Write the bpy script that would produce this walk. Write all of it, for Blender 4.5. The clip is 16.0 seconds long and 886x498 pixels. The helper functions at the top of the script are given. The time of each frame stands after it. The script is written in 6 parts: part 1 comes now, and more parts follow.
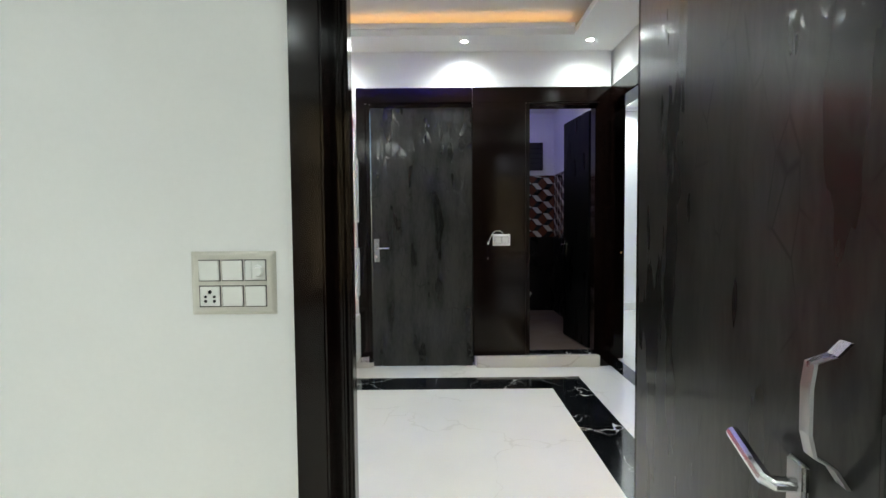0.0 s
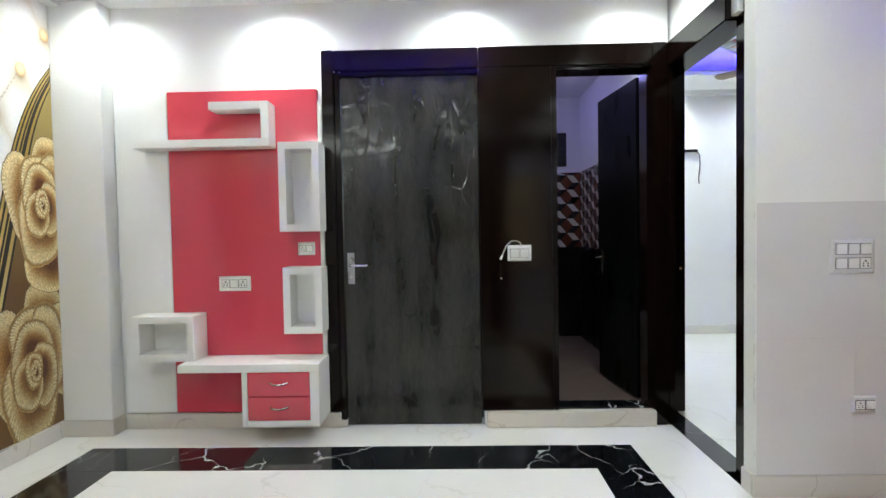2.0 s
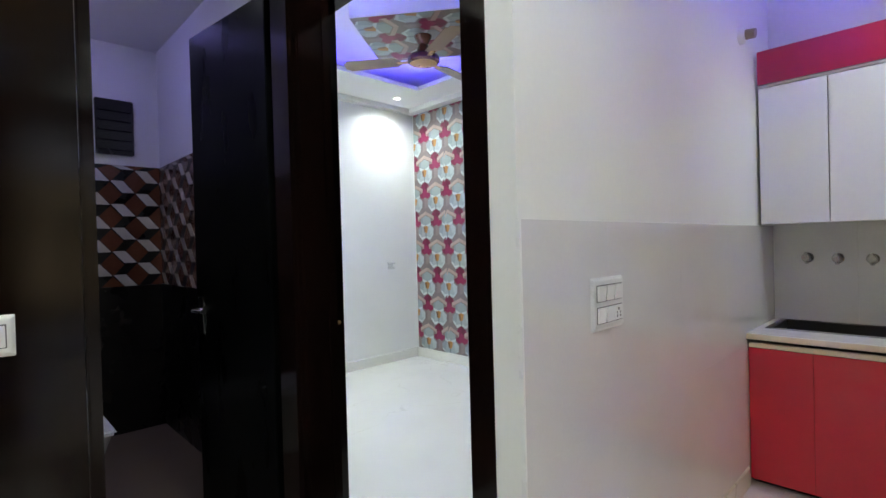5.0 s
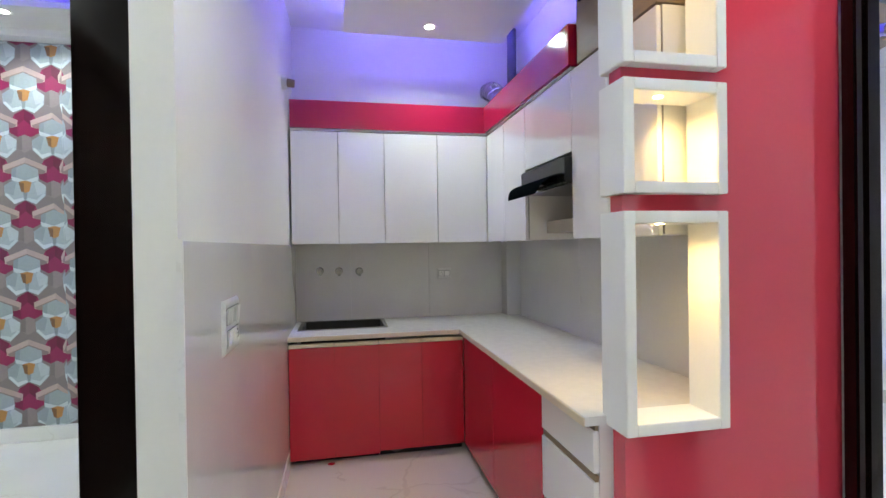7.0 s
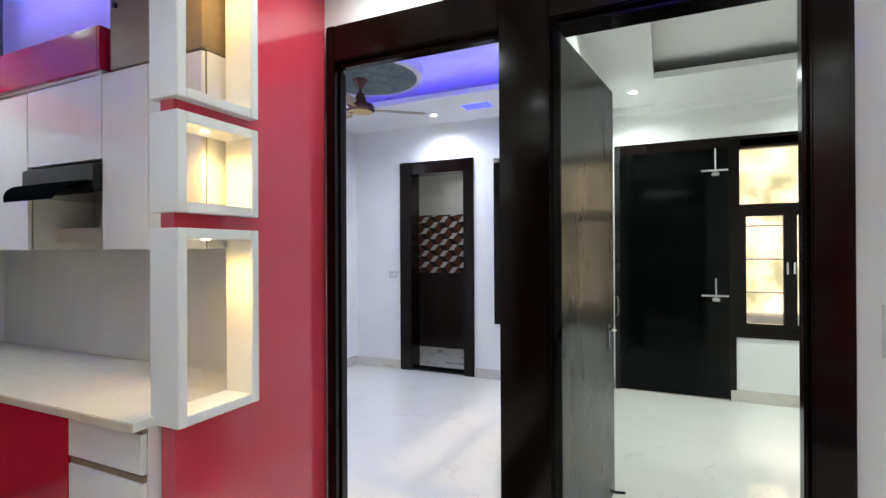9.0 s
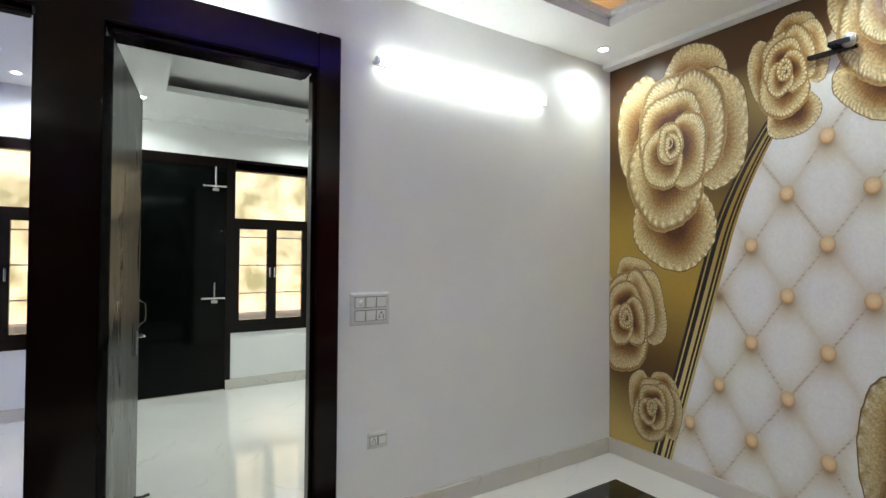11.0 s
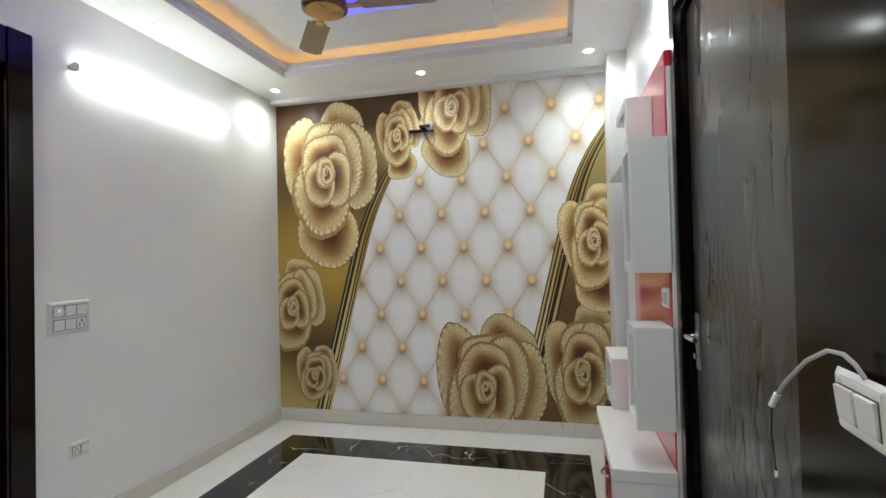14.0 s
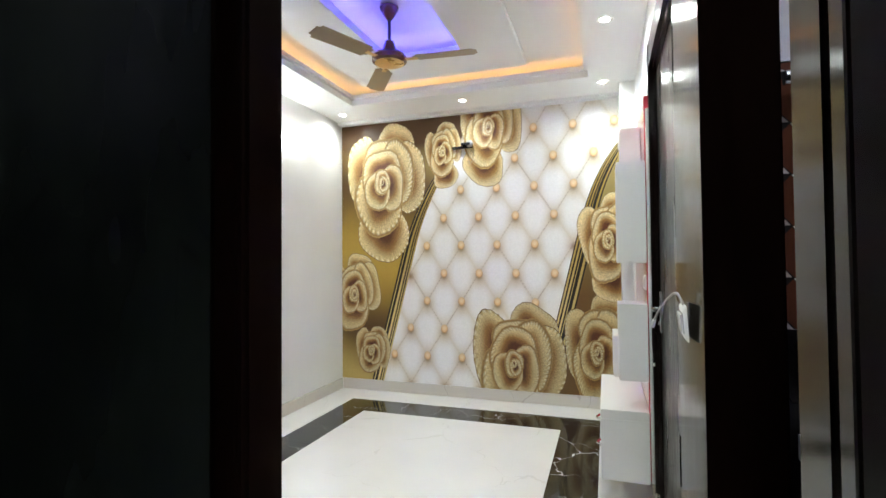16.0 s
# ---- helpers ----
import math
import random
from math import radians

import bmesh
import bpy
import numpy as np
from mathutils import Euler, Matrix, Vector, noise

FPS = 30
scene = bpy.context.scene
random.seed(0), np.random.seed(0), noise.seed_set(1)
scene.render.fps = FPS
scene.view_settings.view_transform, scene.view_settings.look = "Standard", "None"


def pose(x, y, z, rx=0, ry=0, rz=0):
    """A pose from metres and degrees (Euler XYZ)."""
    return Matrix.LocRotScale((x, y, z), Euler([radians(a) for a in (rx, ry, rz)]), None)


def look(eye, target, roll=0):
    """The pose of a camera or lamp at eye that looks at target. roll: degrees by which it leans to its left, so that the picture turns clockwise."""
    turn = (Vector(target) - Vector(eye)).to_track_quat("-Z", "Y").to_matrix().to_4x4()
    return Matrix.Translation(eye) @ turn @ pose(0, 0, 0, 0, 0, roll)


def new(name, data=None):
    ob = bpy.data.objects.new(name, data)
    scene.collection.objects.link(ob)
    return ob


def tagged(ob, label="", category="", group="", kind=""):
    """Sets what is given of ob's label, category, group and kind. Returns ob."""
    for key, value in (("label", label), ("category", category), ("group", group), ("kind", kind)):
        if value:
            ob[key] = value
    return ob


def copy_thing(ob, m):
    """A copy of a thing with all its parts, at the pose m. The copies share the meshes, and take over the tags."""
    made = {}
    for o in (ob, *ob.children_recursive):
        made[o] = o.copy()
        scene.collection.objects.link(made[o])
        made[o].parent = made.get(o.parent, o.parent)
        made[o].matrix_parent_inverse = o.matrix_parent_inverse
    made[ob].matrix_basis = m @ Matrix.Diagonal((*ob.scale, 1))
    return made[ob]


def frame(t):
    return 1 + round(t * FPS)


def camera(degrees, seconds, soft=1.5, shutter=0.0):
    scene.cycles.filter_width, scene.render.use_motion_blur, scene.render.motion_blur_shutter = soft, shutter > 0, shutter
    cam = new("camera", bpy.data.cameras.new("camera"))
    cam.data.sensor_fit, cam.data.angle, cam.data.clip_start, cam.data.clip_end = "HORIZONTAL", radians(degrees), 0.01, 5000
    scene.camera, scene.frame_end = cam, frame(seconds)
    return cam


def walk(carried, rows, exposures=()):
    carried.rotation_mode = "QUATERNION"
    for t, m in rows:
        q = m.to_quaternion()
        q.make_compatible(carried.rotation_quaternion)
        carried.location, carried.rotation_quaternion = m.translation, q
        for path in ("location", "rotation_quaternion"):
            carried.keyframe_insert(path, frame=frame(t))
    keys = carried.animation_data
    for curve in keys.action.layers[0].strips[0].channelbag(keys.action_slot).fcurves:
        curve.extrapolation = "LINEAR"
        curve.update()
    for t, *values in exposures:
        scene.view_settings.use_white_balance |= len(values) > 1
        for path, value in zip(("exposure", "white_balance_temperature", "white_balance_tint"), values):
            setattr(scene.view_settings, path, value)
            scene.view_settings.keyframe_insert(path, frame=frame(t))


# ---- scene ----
cam = camera(84.6, 16.0)
PATH = [  # seconds, place, tilt, lean, heading
    (0, -0.035, 0.000, 1.270, 87.19, 0.51, -0.09),
    (0.5, -0.016, 0.265, 1.276, 86.90, 0.38, 0.12),
    (1, 0.003, 0.542, 1.280, 87.22, 0.36, 0.40),
    (1.5, 0.030, 0.842, 1.276, 87.93, 0.75, 1.05),
    (2, 0.065, 1.127, 1.266, 88.25, 1.00, 1.30),
    (2.5, 0.122, 1.440, 1.272, 88.45, 1.18, 0.28),
    (3, 0.155, 1.768, 1.278, 88.85, 1.28, -3.92),
    (3.2, 0.189, 1.880, 1.287, 88.98, 1.38, -6.14),
    (5.5, 0.506, 2.819, 1.329, 89.43, 1.55, -58.06),
    (6, 0.420, 2.905, 1.331, 89.34, 1.52, -72.30),
    (6.5, 0.338, 2.990, 1.343, 89.32, 1.16, -86.98),
    (7, 0.299, 3.071, 1.366, 89.62, 0.83, -101.53),
    (7.5, 0.275, 3.146, 1.372, 89.79, 0.87, -115.82),
    (8, 0.250, 3.212, 1.382, 89.80, 0.69, -129.53),
    (8.5, 0.190, 3.271, 1.375, 90.04, 0.47, -142.66),
    (9, 0.126, 3.365, 1.382, 90.12, 0.28, -155.51),
    (9.5, 0.097, 3.520, 1.379, 90.07, 0.04, -168.77),
    (10, 0.155, 3.624, 1.356, 90.08, -0.36, -183.28),
    (10.2, 0.214, 3.641, 1.362, 90.35, -0.47, -189.66),
    (12.3, 0.838, 3.828, 1.404, 90.62, 0.00, -240.55),
    (12.5, 0.906, 3.815, 1.404, 90.71, 0.13, -243.54),
    (13, 1.090, 3.767, 1.396, 91.02, 0.58, -250.17),
    (13.5, 1.218, 3.781, 1.382, 91.15, 1.12, -254.32),
    (14, 1.351, 3.837, 1.380, 91.00, 1.30, -256.45),
    (14.5, 1.522, 3.891, 1.366, 90.89, 1.20, -256.63),
    (15, 1.685, 3.944, 1.352, 90.92, 0.96, -255.00),
    (15.5, 1.863, 3.996, 1.330, 91.25, 0.65, -252.77),
    (16, 2.065, 4.060, 1.318, 91.40, 0.48, -251.55),
]
walk(cam, [(t, pose(*p)) for t, *p in PATH],
     exposures=[(0, 0.98), (1, 1.25), (3, 1.25), (5.5, 1.0), (7, 1.14), (9, 0.98), (10.2, 0.75), (12.5, 0.66), (14.5, 0.86), (15.2, 1.14), (16, 1.3)])

# ---- world, sun and exposure ----
world = bpy.data.worlds.new("sky")
world.use_nodes = True
scene.world = world
sky = world.node_tree.nodes.new("ShaderNodeTexSky")
sky.sky_type, sky.sun_disc = "NISHITA", False
sky.sun_elevation, sky.sun_rotation = radians(35), radians(170)
world.node_tree.links.new(sky.outputs[0], world.node_tree.nodes["Background"].inputs[0])
world.node_tree.nodes["Background"].inputs[1].default_value = 0.12

sun = new("sun", bpy.data.lights.new("sun", "SUN"))
sun.data.energy, sun.data.angle, sun.data.color = 0.7, radians(0.8), (1, 0.78, 0.5)
sun.matrix_basis = look((0, -10, 7), (0.6, 0, 0))


# ---- materials ----
def mk(name, base, rough=0.5, metal=0.0, var=0.08, scale=6.0, bump=0.0, fine=90.0, coat=0.0, spec=0.5, stretch=(1, 1, 1), second=None):
    """A surface with broad stains and fine grain: var is how far the tone wanders, bump the relief."""
    m = bpy.data.materials.new(name)
    m.use_nodes = True
    nt = m.node_tree
    b = nt.nodes["Principled BSDF"]
    co = nt.nodes.new("ShaderNodeTexCoord")
    mp = nt.nodes.new("ShaderNodeMapping")
    mp.inputs["Scale"].default_value = stretch
    nt.links.new(co.outputs["Object"], mp.inputs[0])
    n1 = nt.nodes.new("ShaderNodeTexNoise")
    n1.inputs["Scale"].default_value, n1.inputs["Detail"].default_value = scale, 4
    n2 = nt.nodes.new("ShaderNodeTexNoise")
    n2.inputs["Scale"].default_value, n2.inputs["Detail"].default_value = fine, 3
    for n in (n1, n2):
        nt.links.new(mp.outputs[0], n.inputs["Vector"])
    mix = nt.nodes.new("ShaderNodeMath")
    mix.operation = "MULTIPLY_ADD"
    nt.links.new(n2.outputs[0], mix.inputs[0])
    mix.inputs[1].default_value = 0.35
    nt.links.new(n1.outputs[0], mix.inputs[2])
    ramp = nt.nodes.new("ShaderNodeValToRGB")
    lo = second or tuple(c * (1 - var) for c in base)
    hi = tuple(min(1, c * (1 + var)) for c in base) if second is None else base
    ramp.color_ramp.elements[0].position, ramp.color_ramp.elements[0].color = 0.45, (*lo, 1)
    ramp.color_ramp.elements[1].position, ramp.color_ramp.elements[1].color = 0.9, (*hi, 1)
    nt.links.new(mix.outputs[0], ramp.inputs[0])
    nt.links.new(ramp.outputs[0], b.inputs["Base Color"])
    r = nt.nodes.new("ShaderNodeMapRange")
    nt.links.new(n1.outputs[0], r.inputs[0])
    r.inputs["From Min"].default_value, r.inputs["From Max"].default_value = 0.3, 0.7
    r.inputs["To Min"].default_value, r.inputs["To Max"].default_value = max(0.02, rough * 0.8), min(1, rough * 1.2)
    nt.links.new(r.outputs[0], b.inputs["Roughness"])
    b.inputs["Metallic"].default_value = metal
    b.inputs["Coat Weight"].default_value, b.inputs["Coat Roughness"].default_value = coat, 0.06
    b.inputs["Specular IOR Level"].default_value = spec
    if bump:
        bp = nt.nodes.new("ShaderNodeBump")
        bp.inputs["Strength"].default_value, bp.inputs["Distance"].default_value = bump, 0.01
        nt.links.new(mix.outputs[0], bp.inputs["Height"])
        nt.links.new(bp.outputs[0], b.inputs["Normal"])
    return m


def glow(name, colour, strength):
    m = bpy.data.materials.new(name)
    m.use_nodes = True
    b = m.node_tree.nodes["Principled BSDF"]
    b.inputs["Base Color"].default_value = (*colour, 1)
    b.inputs["Emission Color"].default_value, b.inputs["Emission Strength"].default_value = (*colour, 1), strength
    return m


def marble(name, ground, vein, rough, scale, width, wander=0.6, cloud=0.04):
    """Polished stone with thin wandering veins."""
    m = mk(name, ground, rough, var=cloud, scale=1.7, coat=0.3)
    nt = m.node_tree
    b = nt.nodes["Principled BSDF"]
    old = b.inputs["Base Color"].links[0].from_socket
    co = nt.nodes.new("ShaderNodeTexCoord")
    warp = nt.nodes.new("ShaderNodeTexNoise")
    warp.inputs["Scale"].default_value, warp.inputs["Detail"].default_value = 2.2, 5
    nt.links.new(co.outputs["Object"], warp.inputs["Vector"])
    add = nt.nodes.new("ShaderNodeVectorMath")
    add.operation = "MULTIPLY_ADD"
    nt.links.new(warp.outputs["Color"], add.inputs[0])
    add.inputs[1].default_value = (wander, wander, wander)
    nt.links.new(co.outputs["Object"], add.inputs[2])
    vo = nt.nodes.new("ShaderNodeTexVoronoi")
    vo.feature = "DISTANCE_TO_EDGE"
    vo.inputs["Scale"].default_value = scale
    nt.links.new(add.outputs[0], vo.inputs["Vector"])
    br = nt.nodes.new("ShaderNodeTexNoise")
    br.inputs["Scale"].default_value = 3.1
    nt.links.new(co.outputs["Object"], br.inputs["Vector"])
    wd = nt.nodes.new("ShaderNodeMapRange")
    nt.links.new(br.outputs[0], wd.inputs[0])
    wd.inputs["From Min"].default_value, wd.inputs["From Max"].default_value = 0.42, 0.68
    wd.inputs["To Min"].default_value, wd.inputs["To Max"].default_value = 0.0004, width
    lt = nt.nodes.new("ShaderNodeMath")
    lt.operation = "DIVIDE"
    nt.links.new(vo.outputs["Distance"], lt.inputs[0])
    nt.links.new(wd.outputs[0], lt.inputs[1])
    rp = nt.nodes.new("ShaderNodeMapRange")
    nt.links.new(lt.outputs[0], rp.inputs[0])
    rp.inputs["From Min"].default_value, rp.inputs["From Max"].default_value = 0.35, 1.0
    rp.inputs["To Min"].default_value, rp.inputs["To Max"].default_value = 1.0, 0.0
    mx = nt.nodes.new("ShaderNodeMix")
    mx.data_type = "RGBA"
    nt.links.new(rp.outputs[0], mx.inputs["Factor"])
    nt.links.new(old, mx.inputs["A"])
    mx.inputs["B"].default_value = (*vein, 1)
    nt.links.new(mx.outputs["Result"], b.inputs["Base Color"])
    return m


def laminate(name, dark, light, emboss, spec=0.3, coat=0.0):
    """Dark wood-grain laminate: upright streaks, and leaf-shaped embossing on one half."""
    m = mk(name, light, 0.30, var=0.3, scale=3.0, fine=30.0, stretch=(2.4, 2.4, 0.6), second=dark, spec=spec)
    nt = m.node_tree
    b = nt.nodes["Principled BSDF"]
    co = nt.nodes.new("ShaderNodeTexCoord")
    mp = nt.nodes.new("ShaderNodeMapping")
    mp.inputs["Scale"].default_value = (16, 16, 8)
    nt.links.new(co.outputs["Object"], mp.inputs[0])
    vo = nt.nodes.new("ShaderNodeTexVoronoi")
    vo.feature = "DISTANCE_TO_EDGE"
    vo.inputs["Scale"].default_value = 1.0
    nt.links.new(mp.outputs[0], vo.inputs["Vector"])
    ed = nt.nodes.new("ShaderNodeMapRange")
    nt.links.new(vo.outputs["Distance"], ed.inputs[0])
    ed.inputs["From Max"].default_value = 0.16
    no = nt.nodes.new("ShaderNodeTexNoise")
    no.inputs["Scale"].default_value = 2.6
    nt.links.new(co.outputs["Object"], no.inputs["Vector"])
    ms = nt.nodes.new("ShaderNodeMapRange")
    nt.links.new(no.outputs[0], ms.inputs[0])
    ms.inputs["From Min"].default_value, ms.inputs["From Max"].default_value = 0.36, 0.54
    # thin dark creases along some of the leaf outlines
    crease = nt.nodes.new("ShaderNodeMapRange")
    nt.links.new(vo.outputs["Distance"], crease.inputs[0])
    crease.inputs["From Max"].default_value = 0.035
    crease.inputs["To Min"].default_value, crease.inputs["To Max"].default_value = 1.0, 0.0
    patch = nt.nodes.new("ShaderNodeTexNoise")
    patch.inputs["Scale"].default_value = 7.0
    nt.links.new(co.outputs["Object"], patch.inputs["Vector"])
    some = nt.nodes.new("ShaderNodeMapRange")
    nt.links.new(patch.outputs[0], some.inputs[0])
    some.inputs["From Min"].default_value, some.inputs["From Max"].default_value = 0.54, 0.64
    where = nt.nodes.new("ShaderNodeMath")
    where.operation = "MULTIPLY"
    nt.links.new(crease.outputs[0], where.inputs[0])
    nt.links.new(some.outputs[0], where.inputs[1])
    ink = nt.nodes.new("ShaderNodeMix")
    ink.data_type = "RGBA"
    nt.links.new(where.outputs[0], ink.inputs["Factor"])
    grain = b.inputs["Base Color"].links[0].from_node
    nt.links.new(grain.outputs[0], ink.inputs["A"])
    ink.inputs["B"].default_value = (*(0.4 * c_ for c_ in dark), 1)
    nt.links.new(ink.outputs["Result"], b.inputs["Base Color"])
    # every leaf cell leans its own way, so that each catches another light
    cell = nt.nodes.new("ShaderNodeTexVoronoi")
    cell.inputs["Scale"].default_value = 1.0
    nt.links.new(mp.outputs[0], cell.inputs["Vector"])
    away = nt.nodes.new("ShaderNodeVectorMath")
    away.operation = "SUBTRACT"
    nt.links.new(mp.outputs[0], away.inputs[0])
    nt.links.new(cell.outputs["Position"], away.inputs[1])
    lean = nt.nodes.new("ShaderNodeVectorMath")
    lean.operation = "SUBTRACT"
    nt.links.new(cell.outputs["Color"], lean.inputs[0])
    lean.inputs[1].default_value = (0.5, 0.5, 0.5)
    dot = nt.nodes.new("ShaderNodeVectorMath")
    dot.operation = "DOT_PRODUCT"
    nt.links.new(away.outputs[0], dot.inputs[0])
    nt.links.new(lean.outputs[0], dot.inputs[1])
    both = nt.nodes.new("ShaderNodeMath")
    both.operation = "MULTIPLY_ADD"
    nt.links.new(dot.outputs["Value"], both.inputs[0])
    both.inputs[1].default_value = 2.2
    nt.links.new(ed.outputs[0], both.inputs[2])
    ramp = grain.color_ramp
    ramp.elements[0].position, ramp.elements[1].position = 0.52, 0.82
    bp = nt.nodes.new("ShaderNodeBump")
    bp.inputs["Distance"].default_value = 0.006
    b.inputs["Coat Weight"].default_value, b.inputs["Coat Roughness"].default_value, b.inputs["Coat IOR"].default_value = coat, 0.1, 1.45
    nt.links.new(bp.outputs[0], b.inputs["Coat Normal"])
    st = nt.nodes.new("ShaderNodeMath")
    st.operation = "MULTIPLY"
    nt.links.new(ms.outputs[0], st.inputs[0])
    st.inputs[1].default_value = emboss
    nt.links.new(st.outputs[0], bp.inputs["Strength"])
    nt.links.new(both.outputs[0], bp.inputs["Height"])
    return m


def glass(name, tint=(1, 1, 1), rough=0.0):
    m = bpy.data.materials.new(name)
    m.use_nodes = True
    b = m.node_tree.nodes["Principled BSDF"]
    b.inputs["Base Color"].default_value = (*tint, 1)
    b.inputs["Transmission Weight"].default_value, b.inputs["Roughness"].default_value, b.inputs["IOR"].default_value = 1, rough, 1.45
    return m


WHITE = mk("white_wall_paint", (0.8, 0.8, 0.79), 0.4, var=0.025, scale=2.0, bump=0.06, fine=60)
CREAM = mk("warm_white_wall_paint", (0.78, 0.78, 0.74), 0.45, var=0.03, scale=2.0, bump=0.06, fine=60)
CEIL = mk("ceiling_paint", (0.82, 0.82, 0.82), 0.6, var=0.02, scale=2.0, bump=0.04)
FRAME = mk("dark_polished_wood", (0.0046, 0.0020, 0.0015), 0.14, var=0.3, scale=3.0, stretch=(3, 3, 0.6), spec=0.16)
LEAF = laminate("dark_grain_laminate", (0.005, 0.0049, 0.0046), (0.034, 0.0335, 0.031), 0.06, coat=0.2)
LEAF_CARVED = laminate("carved_leaf_laminate", (0.003, 0.0029, 0.0027), (0.029, 0.0285, 0.027), 0.42, coat=0.65)
LEAF_PLAIN = laminate("dark_brown_grain_laminate", (0.02, 0.019, 0.017), (0.06, 0.058, 0.05), 0.25)
for varnish, index in ((FRAME, 1.31), (LEAF, 1.26), (LEAF_CARVED, 1.34)):
    varnish.node_tree.nodes["Principled BSDF"].inputs["IOR"].default_value = index
    varnish.node_tree.nodes["Principled BSDF"].inputs["Specular IOR Level"].default_value = 0.5
EDGE = mk("black_door_edge", (0.006, 0.005, 0.005), 0.25, var=0.3)
FLOOR = marble("white_marble", (0.78, 0.765, 0.735), (0.705, 0.685, 0.65), 0.1, 1.3, 0.02)
FLOOR2 = marble("polished_cream_marble", (0.76, 0.75, 0.71), (0.69, 0.675, 0.63), 0.06, 0.9, 0.012)
BLACKM = marble("black_marble", (0.006, 0.007, 0.009), (0.55, 0.55, 0.55), 0.1, 2.6, 0.018, cloud=0.5)
SKIRT = marble("beige_marble", (0.62, 0.585, 0.53), (0.5, 0.46, 0.4), 0.2, 2.0, 0.02)
RED = mk("red_gloss_laminate", (0.60, 0.052, 0.085), 0.12, var=0.04, scale=1.5, coat=0.5)
KRED = mk("deep_red_gloss_laminate", (0.52, 0.012, 0.034), 0.12, var=0.05, scale=1.5, coat=0.15)
MAGENTA = mk("crimson_gloss_band", (0.42, 0.014, 0.062), 0.12, var=0.05, scale=2, coat=0.4)
GLOSSW = mk("white_gloss_laminate", (0.78, 0.78, 0.77), 0.08, var=0.03, scale=1.5, coat=0.6)
LAMW = mk("white_matt_laminate", (0.8, 0.8, 0.78), 0.35, var=0.03, scale=3)
GAP_SHADE = mk("door_gap_shade_grey", (0.34, 0.33, 0.32), 0.5, var=0.05)
COUNTER = mk("white_quartz", (0.78, 0.775, 0.76), 0.18, var=0.03, scale=30, fine=300, coat=0.2)
DADO = mk("grey_glazed_tile", (0.68, 0.665, 0.65), 0.1, var=0.04, scale=2, coat=0.4)
BACKSPLASH = mk("grey_backsplash_tile", (0.62, 0.615, 0.59), 0.2, var=0.05, scale=2.5, coat=0.2)
CHROME = mk("brushed_chrome", (0.7, 0.7, 0.7), 0.2, metal=1.0, var=0.05)
STEEL = mk("brushed_steel", (0.45, 0.45, 0.45), 0.3, metal=1.0, var=0.1, stretch=(1, 8, 1))
PLASTIC = mk("white_switch_plastic", (0.78, 0.78, 0.75), 0.3, var=0.02, scale=10)
ROCKER = mk("switch_rocker_plastic", (0.82, 0.82, 0.79), 0.2, var=0.02, scale=10)
DARKP = mk("black_plastic", (0.01, 0.01, 0.012), 0.25, var=0.3)
BROWNW = mk("brown_plywood", (0.23, 0.17, 0.11), 0.45, var=0.2, stretch=(1, 1, 6), scale=4)
BRONZE = mk("fan_bronze_enamel", (0.11, 0.03, 0.022), 0.25, metal=0.3, var=0.15, coat=0.4)
GOLDM = mk("fan_gold_metal", (0.66, 0.45, 0.2), 0.3, metal=0.8, var=0.1)
BLADE = mk("fan_blade_beige_enamel", (0.3, 0.23, 0.15), 0.35, metal=0.2, var=0.1)
PURPLE = mk("aubergine_gloss_laminate", (0.013, 0.002, 0.009), 0.15, var=0.15, coat=0.1)
BATHF = mk("bath_floor_tile", (0.13, 0.095, 0.075), 0.4, var=0.2, scale=5)
BATHW = mk("bath_cream_tile", (0.62, 0.6, 0.53), 0.2, var=0.05, coat=0.2)
TDARK = mk("dark_brown_tile", (0.016, 0.007, 0.0055), 0.2, var=0.2, coat=0.2)
TBLACK = mk("black_tile", (0.006, 0.005, 0.005), 0.3, var=0.3, spec=0.25)
TBROWN = mk("reddish_brown_tile", (0.13, 0.046, 0.024), 0.2, var=0.2, coat=0.2)
TLIGHT = mk("taupe_tile", (0.60, 0.56, 0.51), 0.25, var=0.1, coat=0.2)
CERAMIC = mk("white_ceramic", (0.8, 0.8, 0.8), 0.08, var=0.02, coat=0.5)
PANE = glass("window_glass")
SMOKED = mk("smoked_hood_glass", (0.004, 0.006, 0.008), 0.5, var=0.2, spec=0.0)
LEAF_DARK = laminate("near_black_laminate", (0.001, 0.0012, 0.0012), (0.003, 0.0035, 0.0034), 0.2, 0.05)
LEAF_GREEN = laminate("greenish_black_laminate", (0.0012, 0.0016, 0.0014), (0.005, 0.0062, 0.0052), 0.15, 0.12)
PLATEM = mk("pale_grey_plate_plastic", (0.64, 0.64, 0.62), 0.3, var=0.03, scale=10)
TAPM = mk("dark_chrome_tap", (0.36, 0.36, 0.36), 0.2, metal=1.0, var=0.15)
LED = glow("downlight_lens", (1.0, 1.0, 0.96), 14)
TUBE = glow("tube_glass", (0.92, 1.0, 0.95), 12.5)
WARM = glow("warm_led_strip", (1.0, 0.56, 0.2), 2.2)
BLUE = glow("blue_led_strip", (0.10, 0.08, 1.0), 17)
KBLUE = glow("bright_blue_led_strip", (0.2, 0.16, 1.0), 16)
NICHE = glow("warm_niche_bulb", (1.0, 0.74, 0.32), 12)


